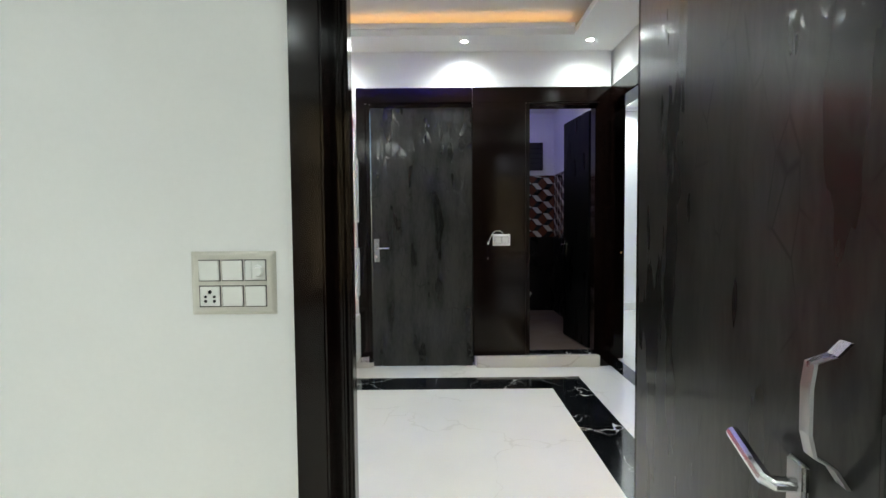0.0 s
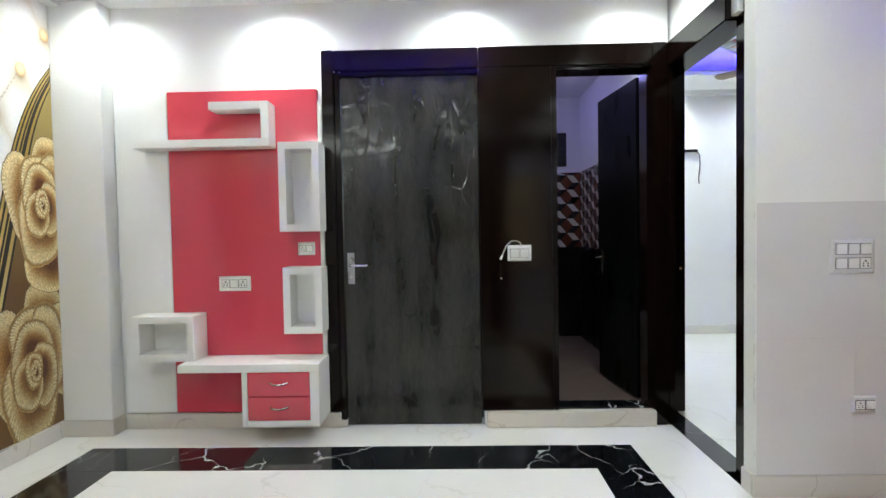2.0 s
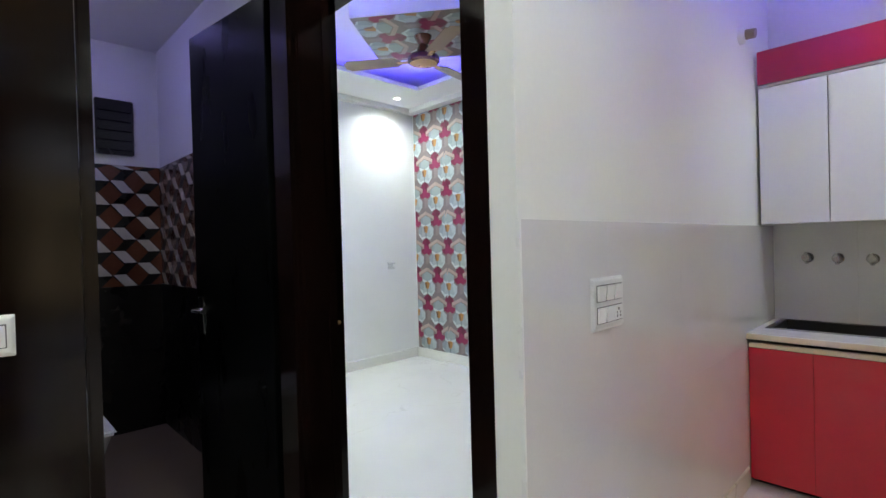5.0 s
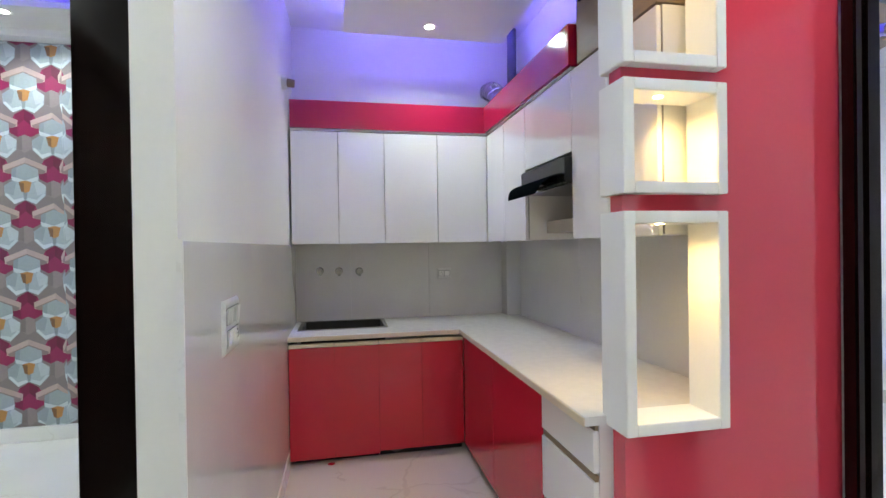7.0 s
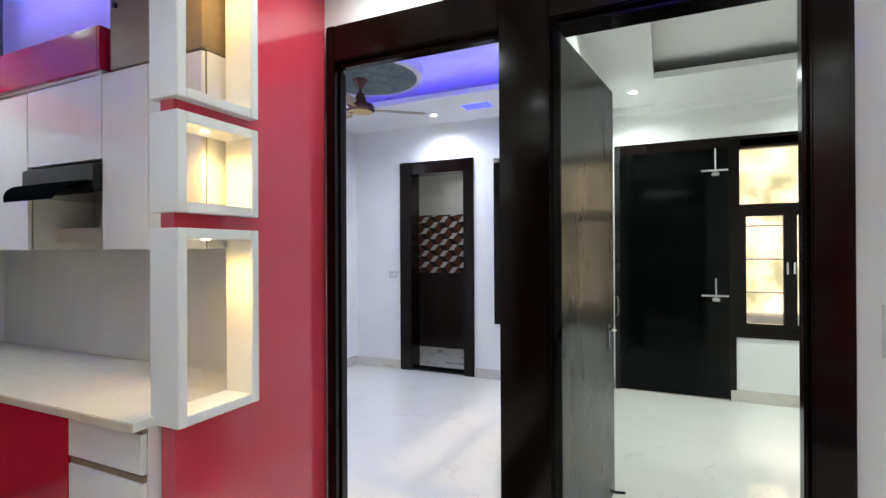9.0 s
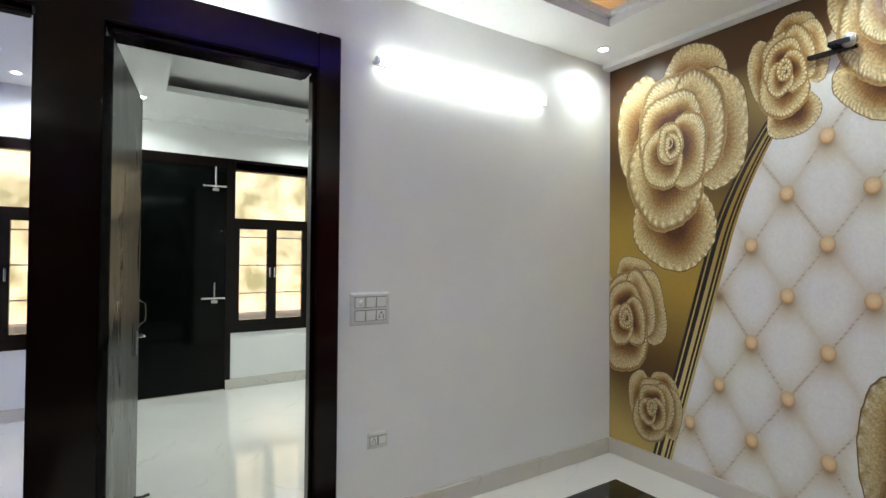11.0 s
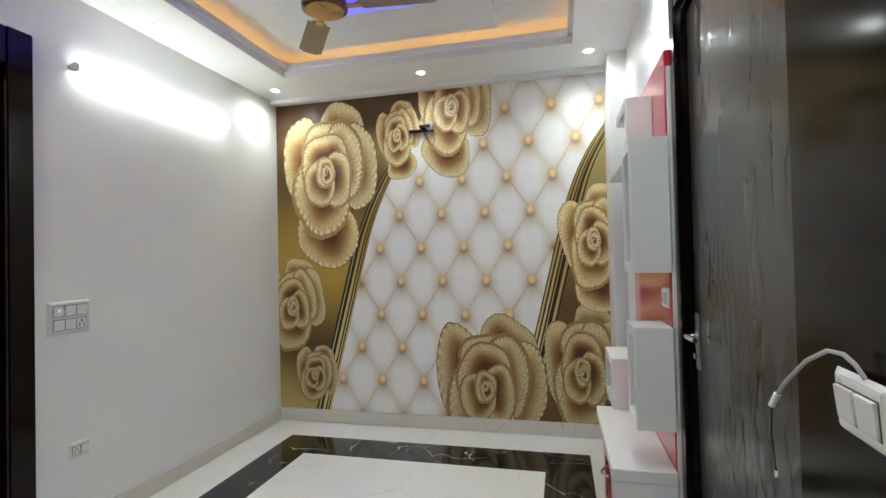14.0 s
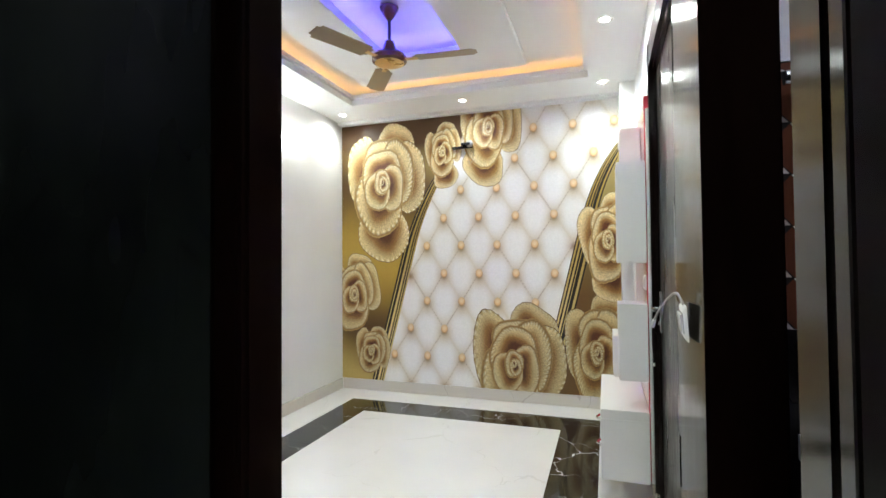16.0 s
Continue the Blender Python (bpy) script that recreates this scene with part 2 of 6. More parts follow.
# ---- building helpers ----
def box(bm, x0, x1, y0, y1, z0, z1, bevel=0.0):
    vs = bmesh.ops.create_cube(bm, size=1)["verts"]
    bmesh.ops.scale(bm, vec=(x1 - x0, y1 - y0, z1 - z0), verts=vs)
    bmesh.ops.translate(bm, vec=((x0 + x1) / 2, (y0 + y1) / 2, (z0 + z1) / 2), verts=vs)
    if bevel:
        es = list({e for v in vs for e in v.link_edges})
        bmesh.ops.bevel(bm, geom=es, offset=bevel, segments=2, affect="EDGES")
    return vs


def boxes(*rows, bevel=0.0):
    bm = bmesh.new()
    for r in rows:
        box(bm, *r, bevel=bevel)
    return bm


def cyl(bm, a, b, r0, r1=None, seg=20):
    """A round bar from a to b."""
    a, b = Vector(a), Vector(b)
    m = Matrix.Translation((a + b) / 2) @ (b - a).to_track_quat("Z", "Y").to_matrix().to_4x4()
    return bmesh.ops.create_cone(bm, cap_ends=True, segments=seg, radius1=r0, radius2=r0 if r1 is None else r1, depth=(b - a).length, matrix=m)["verts"]


def tube_along(bm, pts, r, seg=8):
    """A bent round bar through the points."""
    pts = [Vector(p) for p in pts]
    rings = []
    for i, p in enumerate(pts):
        d = (pts[min(i + 1, len(pts) - 1)] - pts[max(i - 1, 0)]).normalized()
        side = d.orthogonal().normalized() if i == 0 else (rings_side - d * rings_side.dot(d)).normalized()
        rings_side = side
        up = d.cross(side)
        rings.append([bm.verts.new(p + r * (math.cos(k * math.tau / seg) * side + math.sin(k * math.tau / seg) * up)) for k in range(seg)])
    for a, b in zip(rings, rings[1:]):
        for k in range(seg):
            bm.faces.new((a[k], a[(k + 1) % seg], b[(k + 1) % seg], b[k]))
    bm.faces.new(rings[0][::-1])
    bm.faces.new(rings[-1])


def lathe(bm, profile, seg=32):
    """A turned shape from (radius, height) pairs round the z axis."""
    rings = [[bm.verts.new((r * math.cos(k * math.tau / seg), r * math.sin(k * math.tau / seg), z)) for k in range(seg)] for r, z in profile]
    for a, b in zip(rings, rings[1:]):
        for k in range(seg):
            bm.faces.new((a[k], a[(k + 1) % seg], b[(k + 1) % seg], b[k]))
    bm.faces.new(rings[0][::-1])
    bm.faces.new(rings[-1])


def link(name, bm, material, smooth=False):
    bmesh.ops.recalc_face_normals(bm, faces=bm.faces)
    me = bpy.data.meshes.new(name)
    bm.to_mesh(me)
    bm.free()
    me.materials.append(material)
    if smooth:
        me.polygons.foreach_set("use_smooth", [True] * len(me.polygons))
        me.set_sharp_from_angle(angle=radians(35))
    return new(name, me)


def thing(name, label, category, group="", kind="", at=(0, 0, 0)):
    ob = new(name)
    ob.empty_display_size = 0.1
    ob.location = at
    return tagged(ob, label, category, group, kind)


def part(name, bm, material, parent, label="", smooth=False):
    """One mesh, given in world places, under a thing or under one of its parts."""
    ob = link(name, bm, material, smooth)
    ob.parent = parent
    if parent.type == "EMPTY":
        ob.matrix_parent_inverse = Matrix.Translation(-parent.location)
    return tagged(ob, label)


def struct(name, bm, material, label, category="wall"):
    return tagged(link(name, bm, material), label, category, kind="structure")


def wall_y(name, y0, y1, x0, x1, z1, openings, material, label):
    """A wall that runs along x, with openings (x0, x1, z0, z1) through it."""
    bm = bmesh.new()
    x = x0
    for a, b, lo, hi in sorted(openings):
        if a > x:
            box(bm, x, a, y0, y1, 0, z1)
        if lo > 0:
            box(bm, a, b, y0, y1, 0, lo)
        if hi < z1:
            box(bm, a, b, y0, y1, hi, z1)
        x = b
    if x < x1:
        box(bm, x, x1, y0, y1, 0, z1)
    return struct(name, bm, material, label)


def wall_x(name, x0, x1, y0, y1, z1, openings, material, label):
    """A wall that runs along y, with openings (y0, y1, z0, z1) through it."""
    bm = bmesh.new()
    y = y0
    for a, b, lo, hi in sorted(openings):
        if a > y:
            box(bm, x0, x1, y, a, 0, z1)
        if lo > 0:
            box(bm, x0, x1, a, b, 0, lo)
        if hi < z1:
            box(bm, x0, x1, a, b, hi, z1)
        y = b
    if y < y1:
        box(bm, x0, x1, y, y1, 0, z1)
    return struct(name, bm, material, label)


# ---- the large structure ----
TOP = 3.4
# hall: x -2.48 to 1.45, y 1.42 to 4.30; kitchen to its east; bedroom north-east; two rooms to the south
wall_x("wall_west", -2.68, -2.48, 1.42, 4.5, TOP, [], WHITE, "white painted hall wall behind the rose mural")
wall_y("wall_north", 4.31, 4.45, -2.48, 1.45, TOP, [(-0.70, 0.25, 0, 2.33), (0.68, 1.38, 0, 2.34)], WHITE, "white painted hall wall with two doors")
wall_y("wall_south", 1.27, 1.42, -2.68, 4.27, TOP, [(-0.34, 0.58, 0, 2.33), (0.70, 1.65, 0, 2.33)], WHITE, "white painted hall wall with a tube light and two doors")
wall_x("wall_east", 1.47, 1.6, 3.57, 4.60, TOP, [(3.57, 4.60, 0, 2.33)], WHITE, "white wall over the bedroom doorway")
wall_y("wall_kitchen_north", 3.43, 3.52, 1.47, 4.27, TOP, [], CREAM, "pinkish white painted kitchen wall")
struct("wall_pier", boxes((1.47, 1.6, 3.52, 3.57, 2.463, TOP)), WHITE, "white painted wall end above the bedroom door")
wall_x("wall_kitchen_east", 4.07, 4.27, 1.42, 3.43, TOP, [], CREAM, "white painted kitchen end wall")
struct("wall_kitchen_south", boxes((1.75, 4.07, 1.42, 1.70, 0, TOP)), CREAM, "white painted kitchen side wall")
struct("wall_column", boxes((-2.48, -2.16, 4.19, 4.31, 0, TOP), bevel=0.004), WHITE, "white painted corner column beside the mural", "column")

# bedroom
wall_x("wall_bedroom_east", 4.325, 4.525, 3.32, 7.30, TOP, [], WHITE, "bedroom wall behind patterned wallpaper")
wall_y("wall_bedroom_north", 7.10, 7.30, 1.48, 4.325, TOP, [], WHITE, "white painted bedroom wall")
wall_x("wall_bedroom_west", 1.48, 1.6, 4.60, 7.10, TOP, [], WHITE, "white wall between bedroom and washroom")
struct("wall_bedroom_south", boxes((4.27, 4.325, 3.32, 3.52, 0, TOP)), WHITE, "white painted bedroom wall end")
# washroom behind the hall
wall_x("wall_washroom_west", 0.10, 0.30, 4.45, 6.8, TOP, [], TDARK, "dark washroom side wall")
wall_y("wall_washroom_north", 6.6, 6.8, 0.30, 1.48, TOP, [], WHITE, "white painted washroom end wall")
# south rooms
wall_x("wall_between_rooms", 0.60, 0.72, -1.95, 1.27, TOP, [], WHITE, "white wall between the two front rooms")
wall_y("wall_front", -1.95, -1.75, -3.5, 0.6, TOP, [(-0.40, 0.55, 0, 2.38), (-1.33, -0.40, 0.60, 2.38)], WHITE, "white front wall with an entrance door and a window")
wall_x("wall_room_west", -3.5, -3.3, -1.75, 1.27, TOP, [], WHITE, "white painted room wall")
struct("wall_room_north", boxes((-3.3, -2.68, 1.27, 1.42, 0, TOP)), WHITE, "white painted wall end")
wall_y("wall_room_south", -1.80, -1.60, 0.72, 3.75, TOP, [(2.11, 2.80, 0, 2.26), (0.85, 1.79, 0.60, 2.36)], WHITE, "bluish white room wall with a bathroom door")
wall_x("wall_room_east", 3.55, 3.75, -1.6, 1.27, TOP, [], WHITE, "white painted room wall")
# bathroom behind the south room
wall_y("wall_bath_south", -3.0, -2.9, 1.76, 3.7, TOP, [], BATHW, "cream tiled bathroom wall")
wall_x("wall_bath_east", 3.6, 3.7, -2.9, -1.8, TOP, [], BATHW, "cream tiled bathroom wall")
wall_x("wall_bath_west", 1.76, 1.86, -2.9, -1.8, TOP, [], BATHW, "cream tiled bathroom wall")

# floors
FX0, FX1, FY0, FY1 = -2.15, 1.09, 1.73, 4.0   # outside of the black border
IX0, IX1, IY0, IY1 = -1.83, 0.81, 2.01, 3.71  # inside of it
hall_floor = thing("floor_hall", "white polished marble floor with a black marble border", "floor", kind="structure")
part("field", boxes((IX0, IX1, IY0, IY1, -0.05, 0)), FLOOR, hall_floor)
for row in ((-2.48, -0.4, 1.27, FY0, -0.05, 0), (-0.4, 1.75, 1.27, FY0, -0.05, 0), (-2.48, -0.5, FY1, 4.45, -0.05, 0), (-0.5, 1.46, FY1, 4.45, -0.05, 0), (-2.48, FX0, FY0, FY1, -0.05, 0), (FX1, 1.75, FY0, 3.43, -0.05, 0), (FX1, 1.46, 3.43, FY1, -0.05, 0)):
    part("margin_slab", boxes(row), FLOOR, hall_floor)
for x0, x1, y0, y1 in [(FX0, -1.0, IY1, FY1), (-1.0, 0.27, IY1, FY1), (0.27, 0.80, IY1, FY1), (0.80, FX1, IY1, FY1),
                       (IX1, FX1, 2.9, IY1), (IX1, FX1, IY0, 2.9), (FX0, IX0, 2.85, IY1), (FX0, IX0, IY0, 2.85),
                       (FX0, -1.0, FY0, IY0), (-1.0, 0.3, FY0, IY0), (0.3, FX1, FY0, IY0)]:
    part("border_slab", boxes((x0 + 0.0008, x1 - 0.0008, y0 + 0.0008, y1 - 0.0008, -0.05, 0.0005)), BLACKM, hall_floor)
struct("floor_kitchen", boxes((1.75, 4.07, 1.7, 3.43, -0.05, 0)), marble("kitchen_marble", (0.66, 0.6, 0.57), (0.59, 0.525, 0.50), 0.12, 1.2, 0.03), "pinkish white marble kitchen floor", "floor")
struct("floor_bedroom", boxes((1.6, 4.325, 3.52, 7.10, -0.05, 0)), FLOOR2, "polished cream marble bedroom floor", "floor")
struct("floor_front_room", boxes((-3.3, 0.6, -1.75, 1.27, -0.05, 0)), FLOOR2, "polished cream marble floor of the front room", "floor")
struct("floor_south_room", boxes((0.72, 3.55, -1.6, 1.27, -0.05, 0)), FLOOR2, "polished white marble floor of the south room", "floor")
struct("floor_threshold", boxes((1.46, 1.6, 3.66, 4.53, -0.05, 0.004)), BLACKM, "black marble threshold strip under the bedroom door", "threshold")
struct("floor_washroom", boxes((0.30, 1.48, 4.45, 6.6, -0.05, 0.10)), BATHF, "brown tiled washroom floor raised above the hall", "floor")
struct("floor_bath", boxes((1.86, 3.6, -2.9, -1.6, -0.05, 0.003)), mk("pale_bath_floor", (0.5, 0.48, 0.45), 0.3), "pale tiled bathroom floor", "floor")
step = thing("washroom_step", "low beige marble step with black sill before the washroom", "step", kind="structure", at=(0.8, 4.3, 0))
part("riser", boxes((0.262, 1.355, 4.262, 4.318, 0.0, 0.103), bevel=0.006), SKIRT, step)
part("sill", boxes((0.735, 1.315, 4.318, 4.452, 0.0, 0.112), bevel=0.004), BLACKM, step, "black marble sill")

# skirtings
H = 0.105


def skirting(name, *rows):
    return struct(name, boxes(*rows, bevel=0.004), SKIRT, "beige marble skirting along the wall", "skirting")


skirting("baseboard_west", (-2.48, -2.462, 1.44, 4.17, 0, H))
skirting("baseboard_column", (-2.48, -2.14, 4.17, 4.19, 0, H), (-2.16, -2.14, 4.19, 4.292, 0, H))
skirting("baseboard_south", (-2.462, -0.45, 1.42, 1.44, 0, H))
skirting("baseboard_north", (-2.14, -0.70, 4.288, 4.31, 0, H))
skirting("baseboard_kitchen", (1.452, 3.42, 3.412, 3.43, 0, H), (1.452, 1.47, 3.43, 3.515, 0, H))
struct("baseboard_bedroom", boxes((1.6, 4.307, 7.082, 7.10, 0, H), (4.307, 4.325, 3.52, 7.10, 0, H), bevel=0.004), FLOOR2, "cream marble skirting along the bedroom wall", "skirting")
skirting("baseboard_bedroom_west", (1.6, 1.618, 4.62, 7.082, 0, H))
skirting("baseboard_front_room", (-3.3, -0.41, -1.75, -1.732, 0, H), (0.582, 0.6, -1.75, 1.1, 0, H), (-3.3, -3.282, -1.732, 1.252, 0, H), (-3.282, -0.43, 1.252, 1.27, 0, H))
skirting("baseboard_south_room", (2.93, 3.55, -1.6, -1.582, 0, H), (0.72, 2.012, -1.6, -1.582, 0, H), (3.532, 3.55, -1.582, 1.27, 0, H), (0.72, 0.738, -1.582, 1.1, 0, H))

# ceilings
SOF, TRAY, INNER = 2.775, 2.93, 3.05
CX0, CX1, CY0, CY1 = -1.955, 1.03, 1.83, 3.95      # edge of the soffit
PX0, PX1, PY0, PY1 = -1.84, 0.9, 2.02, 3.48      # hanging panel
BX0, BX1, BY0, BY1 = -1.43, 0.45, 2.45, 3.06      # blue recess in the panel


def ring(ax0, ax1, ay0, ay1, bx0, bx1, by0, by1, z0, z1):
    return [(ax0, ax1, ay0, by0, z0, z1), (ax0, ax1, by1, ay1, z0, z1), (ax0, bx0, by0, by1, z0, z1), (bx1, ax1, by0, by1, z0, z1)]


def closed_ceiling(name, rows, label):
    return struct(name, boxes(*rows), CEIL, label, "ceiling")


ceiling_rows = ring(-2.48, 1.46, 1.42, 4.31, CX0, CX1, CY0, CY1, SOF, SOF + 0.05)
ceiling_rows += [(1.46, 1.75, 1.42, 3.43, SOF, SOF + 0.05)]
ceiling_rows += [(-2.48, 1.75, 1.42, 4.31, 3.06, 3.2)]
ceiling_rows += [(-2.475, -2.40, 1.42, 4.19, SOF - 0.03, SOF)]
ceiling_rows += ring(PX0, PX1, PY0, PY1, BX0, BX1, BY0, BY1, TRAY - 0.04, TRAY)
ceiling_rows += [(CX0, CX1, CY1 - 0.03, CY1, SOF + 0.05, SOF + 0.085), (CX0, CX0 + 0.03, CY0, CY1, SOF + 0.05, SOF + 0.085), (CX0, CX1, CY0, CY0 + 0.03, SOF + 0.05, SOF + 0.085)]
ceiling_rows += ring(-2.3, 1.3, 1.55, 4.2, BX0, BX1, BY0, BY1, TRAY, TRAY + 0.02)
closed_ceiling("ceiling_hall", ceiling_rows, "white hall false ceiling with a lit tray and a blue recess")
struct("trim_warm_strip", boxes((CX0 - 0.05, CX0 - 0.035, CY0, CY1, SOF + 0.06, SOF + 0.075), (CX0, CX1, CY1 + 0.035, CY1 + 0.05, SOF + 0.06, SOF + 0.075), (CX0, CX1, CY0 - 0.05, CY0 - 0.035, SOF + 0.06, SOF + 0.075)), WARM, "warm orange light strip in the ceiling tray", "light strip")
struct("trim_blue_strip", boxes((BX0 - 0.06, BX0 - 0.05, BY0, BY1, TRAY + 0.03, TRAY + 0.04), (BX0, BX1, BY0 - 0.06, BY0 - 0.05, TRAY + 0.03, TRAY + 0.04), (BX0, BX1, BY1 + 0.05, BY1 + 0.06, TRAY + 0.03, TRAY + 0.04)), BLUE, "blue light strip in the ceiling recess", "light strip")

# kitchen ceiling: a hanging panel with blue light above its edges
closed_ceiling("ceiling_kitchen", [(1.75, 4.07, 1.70, 3.43, 3.0, 3.2), (1.75, 3.62, 1.95, 3.05, 2.80, 2.85), (1.71, 1.75, 1.7, 3.43, 2.80, 3.2)], "white kitchen ceiling with a hanging panel")
struct("trim_kitchen_blue", boxes((1.8, 3.58, 2.99, 3.01, 2.86, 2.872), (3.56, 3.58, 2.0, 3.0, 2.86, 2.872), (1.8, 3.58, 1.99, 2.01, 2.86, 2.872)), KBLUE, "blue light strip above the kitchen ceiling panel", "light strip")
closed_ceiling("ceiling_bedroom", [(1.48, 4.325, 3.32, 7.10, 3.12, 3.3)] + ring(1.6, 4.325, 3.52, 7.10, 2.1, 3.85, 4.3, 6.45, 2.92, 2.96) + [(4.21, 4.325, 3.52, 7.10, 2.87, 2.92), (1.6, 4.21, 7.02, 7.10, 2.87, 2.92)], "white bedroom false ceiling with a blue-lit recess")
closed_ceiling("ceiling_front_room", [(-3.5, 0.72, -1.95, 1.27, 2.90, 3.2)] + ring(-3.3, 0.6, -1.75, 1.27, -2.6, 0.2, -0.9, 0.25, 2.75, 2.8) + [(-3.3, 0.6, -1.75, -1.66, 2.69, 2.75)], "white front room false ceiling with a tray")
closed_ceiling("ceiling_south_room", [(0.72, 3.75, -1.8, 1.27, 3.05, 3.2)] + ring(0.72, 3.55, -1.6, 1.27, 1.2, 3.1, -0.75, 0.75, 2.8, 2.85), "white room false ceiling with blue-lit recesses")
closed_ceiling("ceiling_washroom", [(0.10, 1.48, 4.45, 6.8, 2.75, 2.9)], "white washroom ceiling")
closed_ceiling("ceiling_bath", [(1.76, 3.7, -3.0, -1.8, 2.6, 2.75)], "white bathroom ceiling")
struct("ceiling_door_head", boxes((1.46, 1.6, 3.52, 4.60, 3.1, 3.2)), CEIL, "white ceiling over the doorway", "ceiling")


# ---- doors and frames ----
def lever(parent, x, y, z, nx, ny, along, long_plate=0.2, w=0.045):
    """Lever handle on a long plate: (nx, ny) the way it faces, along the sign of the lever's way."""
    tx, ty = -ny * along, nx * along
    bm = bmesh.new()
    hx, hy = abs(tx) * w / 2 + abs(nx) * 0.004, abs(ty) * w / 2 + abs(ny) * 0.004
    box(bm, x + nx * 0.004 - hx, x + nx * 0.004 + hx, y + ny * 0.004 - hy, y + ny * 0.004 + hy, z - long_plate / 2, z + long_plate / 2, 0.0015)
    handle = part("handle", bm, STEEL, parent, "brushed steel lever handle on a long plate")
    bm = bmesh.new()
    zz = z + 0.02
    p = lambda out, side, up=0: (x + nx * out + tx * side, y + ny * out + ty * side, zz + up)
    tube_along(bm, [p(0.006, 0), p(0.035, 0), p(0.045, 0.012), p(0.046, 0.06), p(0.042, 0.115)], 0.009, 10)
    cyl(bm, (x + nx * 0.006, y + ny * 0.006, z - 0.055), (x + nx * 0.018, y + ny * 0.018, z - 0.055), 0.011)
    part("lever", bm, CHROME, handle, "", True)
    return handle


def frame_y(name, x0, x1, xi0, xi1, top, topi, y0, y1, label, posts_to=0.0):
    """A door frame in a wall along x: outer x0 to x1, inner xi0 to xi1, with a rebate."""
    d = thing(name, label, "door", kind="structure", at=((x0 + x1) / 2, (y0 + y1) / 2, 0))
    part("post", boxes((x0, xi0, y0, y1, posts_to, top), bevel=0.006), FRAME, d)
    part("post", boxes((xi1, x1, y0, y1, posts_to, top), bevel=0.006), FRAME, d)
    part("head", boxes((xi0, xi1, y0 + 0.002, y1 - 0.002, topi, top - 0.001), bevel=0.006), FRAME, d)
    return d


# closed door in the north wall
d1 = thing("door_1", "closed dark laminate door in a polished dark wood frame", "door", kind="structure", at=(-0.2, 4.33, 0))
part("post", boxes((-0.778, -0.70, 4.288, 4.46, 0.045, 2.465), bevel=0.006), FRAME, d1)
part("post_rebate", boxes((-0.70, -0.664, 4.305, 4.46, 0.045, 2.33), bevel=0.004), FRAME, d1)
part("head", boxes((-0.70, 0.236, 4.29, 4.46, 2.33, 2.463), bevel=0.006), FRAME, d1)
part("head_rebate", boxes((-0.664, 0.236, 4.306, 4.46, 2.297, 2.33), bevel=0.004), FRAME, d1)
leaf1 = part("leaf", boxes((-0.66, 0.230, 4.326, 4.366, 0.006, 2.294), bevel=0.003), LEAF_CARVED, d1, "dark streaked laminate leaf with embossed leaves")
lever(leaf1, -0.618, 4.326, 1.05, 0, -1, 1, 0.205)
part("post_foot", boxes((-0.765, -0.66, 4.30, 4.44, 0, 0.045), bevel=0.005), SKIRT, d1, "beige stone block under the post")
# polished wood panel between the two doors
pn = thing("wood_panel", "polished dark brown wood panel between two doors", "wall panel", kind="structure", at=(0.47, 4.33, 0.105))
part("board", boxes((0.238, 0.700, 4.290, 4.312, 0.104, 2.33), bevel=0.003), FRAME, pn)
part("top_rail", boxes((0.238, 1.34, 4.288, 4.312, 2.331, 2.462), bevel=0.004), FRAME, pn)
# washroom door, open inwards
d2 = thing("door_2", "open dark laminate washroom door in a dark wood frame", "door", kind="structure", at=(1.02, 4.36, 0.1))
part("post", boxes((0.702, 0.735, 4.286, 4.46, 0.104, 2.33), bevel=0.005), FRAME, d2)
part("post", boxes((1.34, 1.44, 4.286, 4.46, 0.0, 2.463), bevel=0.006), FRAME, d2)
part("post_rebate", boxes((1.315, 1.34, 4.31, 4.44, 0.112, 2.31), bevel=0.004), FRAME, d2)
part("head", boxes((0.735, 1.34, 4.313, 4.46, 2.31, 2.331), bevel=0.004), FRAME, d2)


def swung(x, y, ang, width, z0, z1, thick=0.036):
    """A leaf from its hinge at (x, y), turned by ang degrees from +x."""
    bm = boxes((0, width, -thick / 2, thick / 2, z0, z1), bevel=0.003)
    bm.transform(pose(x, y, 0, 0, 0, ang))
    return bm


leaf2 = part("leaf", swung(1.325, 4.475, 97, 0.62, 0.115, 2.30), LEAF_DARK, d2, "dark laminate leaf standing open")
h2 = pose(1.325, 4.475, 0, 0, 0, 97)
bm = boxes((0.55, 0.59, 0.018, 0.026, 0.95, 1.12))
tube_along(bm, [(0.57, 0.024, 1.06), (0.57, 0.06, 1.06), (0.56, 0.066, 1.06), (0.48, 0.062, 1.06)], 0.009)
bm.transform(h2)
part("handle", bm, CHROME, leaf2, "chrome lever handle")

# bedroom door in the east wall, open into the bedroom
d3 = thing("door_3", "open dark bedroom door in a polished dark wood frame", "door", kind="structure", at=(1.52, 3.95, 0))
part("casing", boxes((1.497, 1.54, 3.522, 3.640, 0.0, 2.462), bevel=0.006), FRAME, d3)
part("post", boxes((1.54, 1.606, 3.524, 3.668, 0.0, 2.462), bevel=0.006), FRAME, d3)
part("casing", boxes((1.442, 1.482, 4.290, 4.53, 0.0, 2.462), bevel=0.005), FRAME, d3)
part("post", boxes((1.482, 1.66, 4.525, 4.598, 0.0, 2.462), bevel=0.006), FRAME, d3)
part("head", boxes((1.44, 1.612, 3.63, 4.525, 2.31, 2.463), bevel=0.006), FRAME, d3)
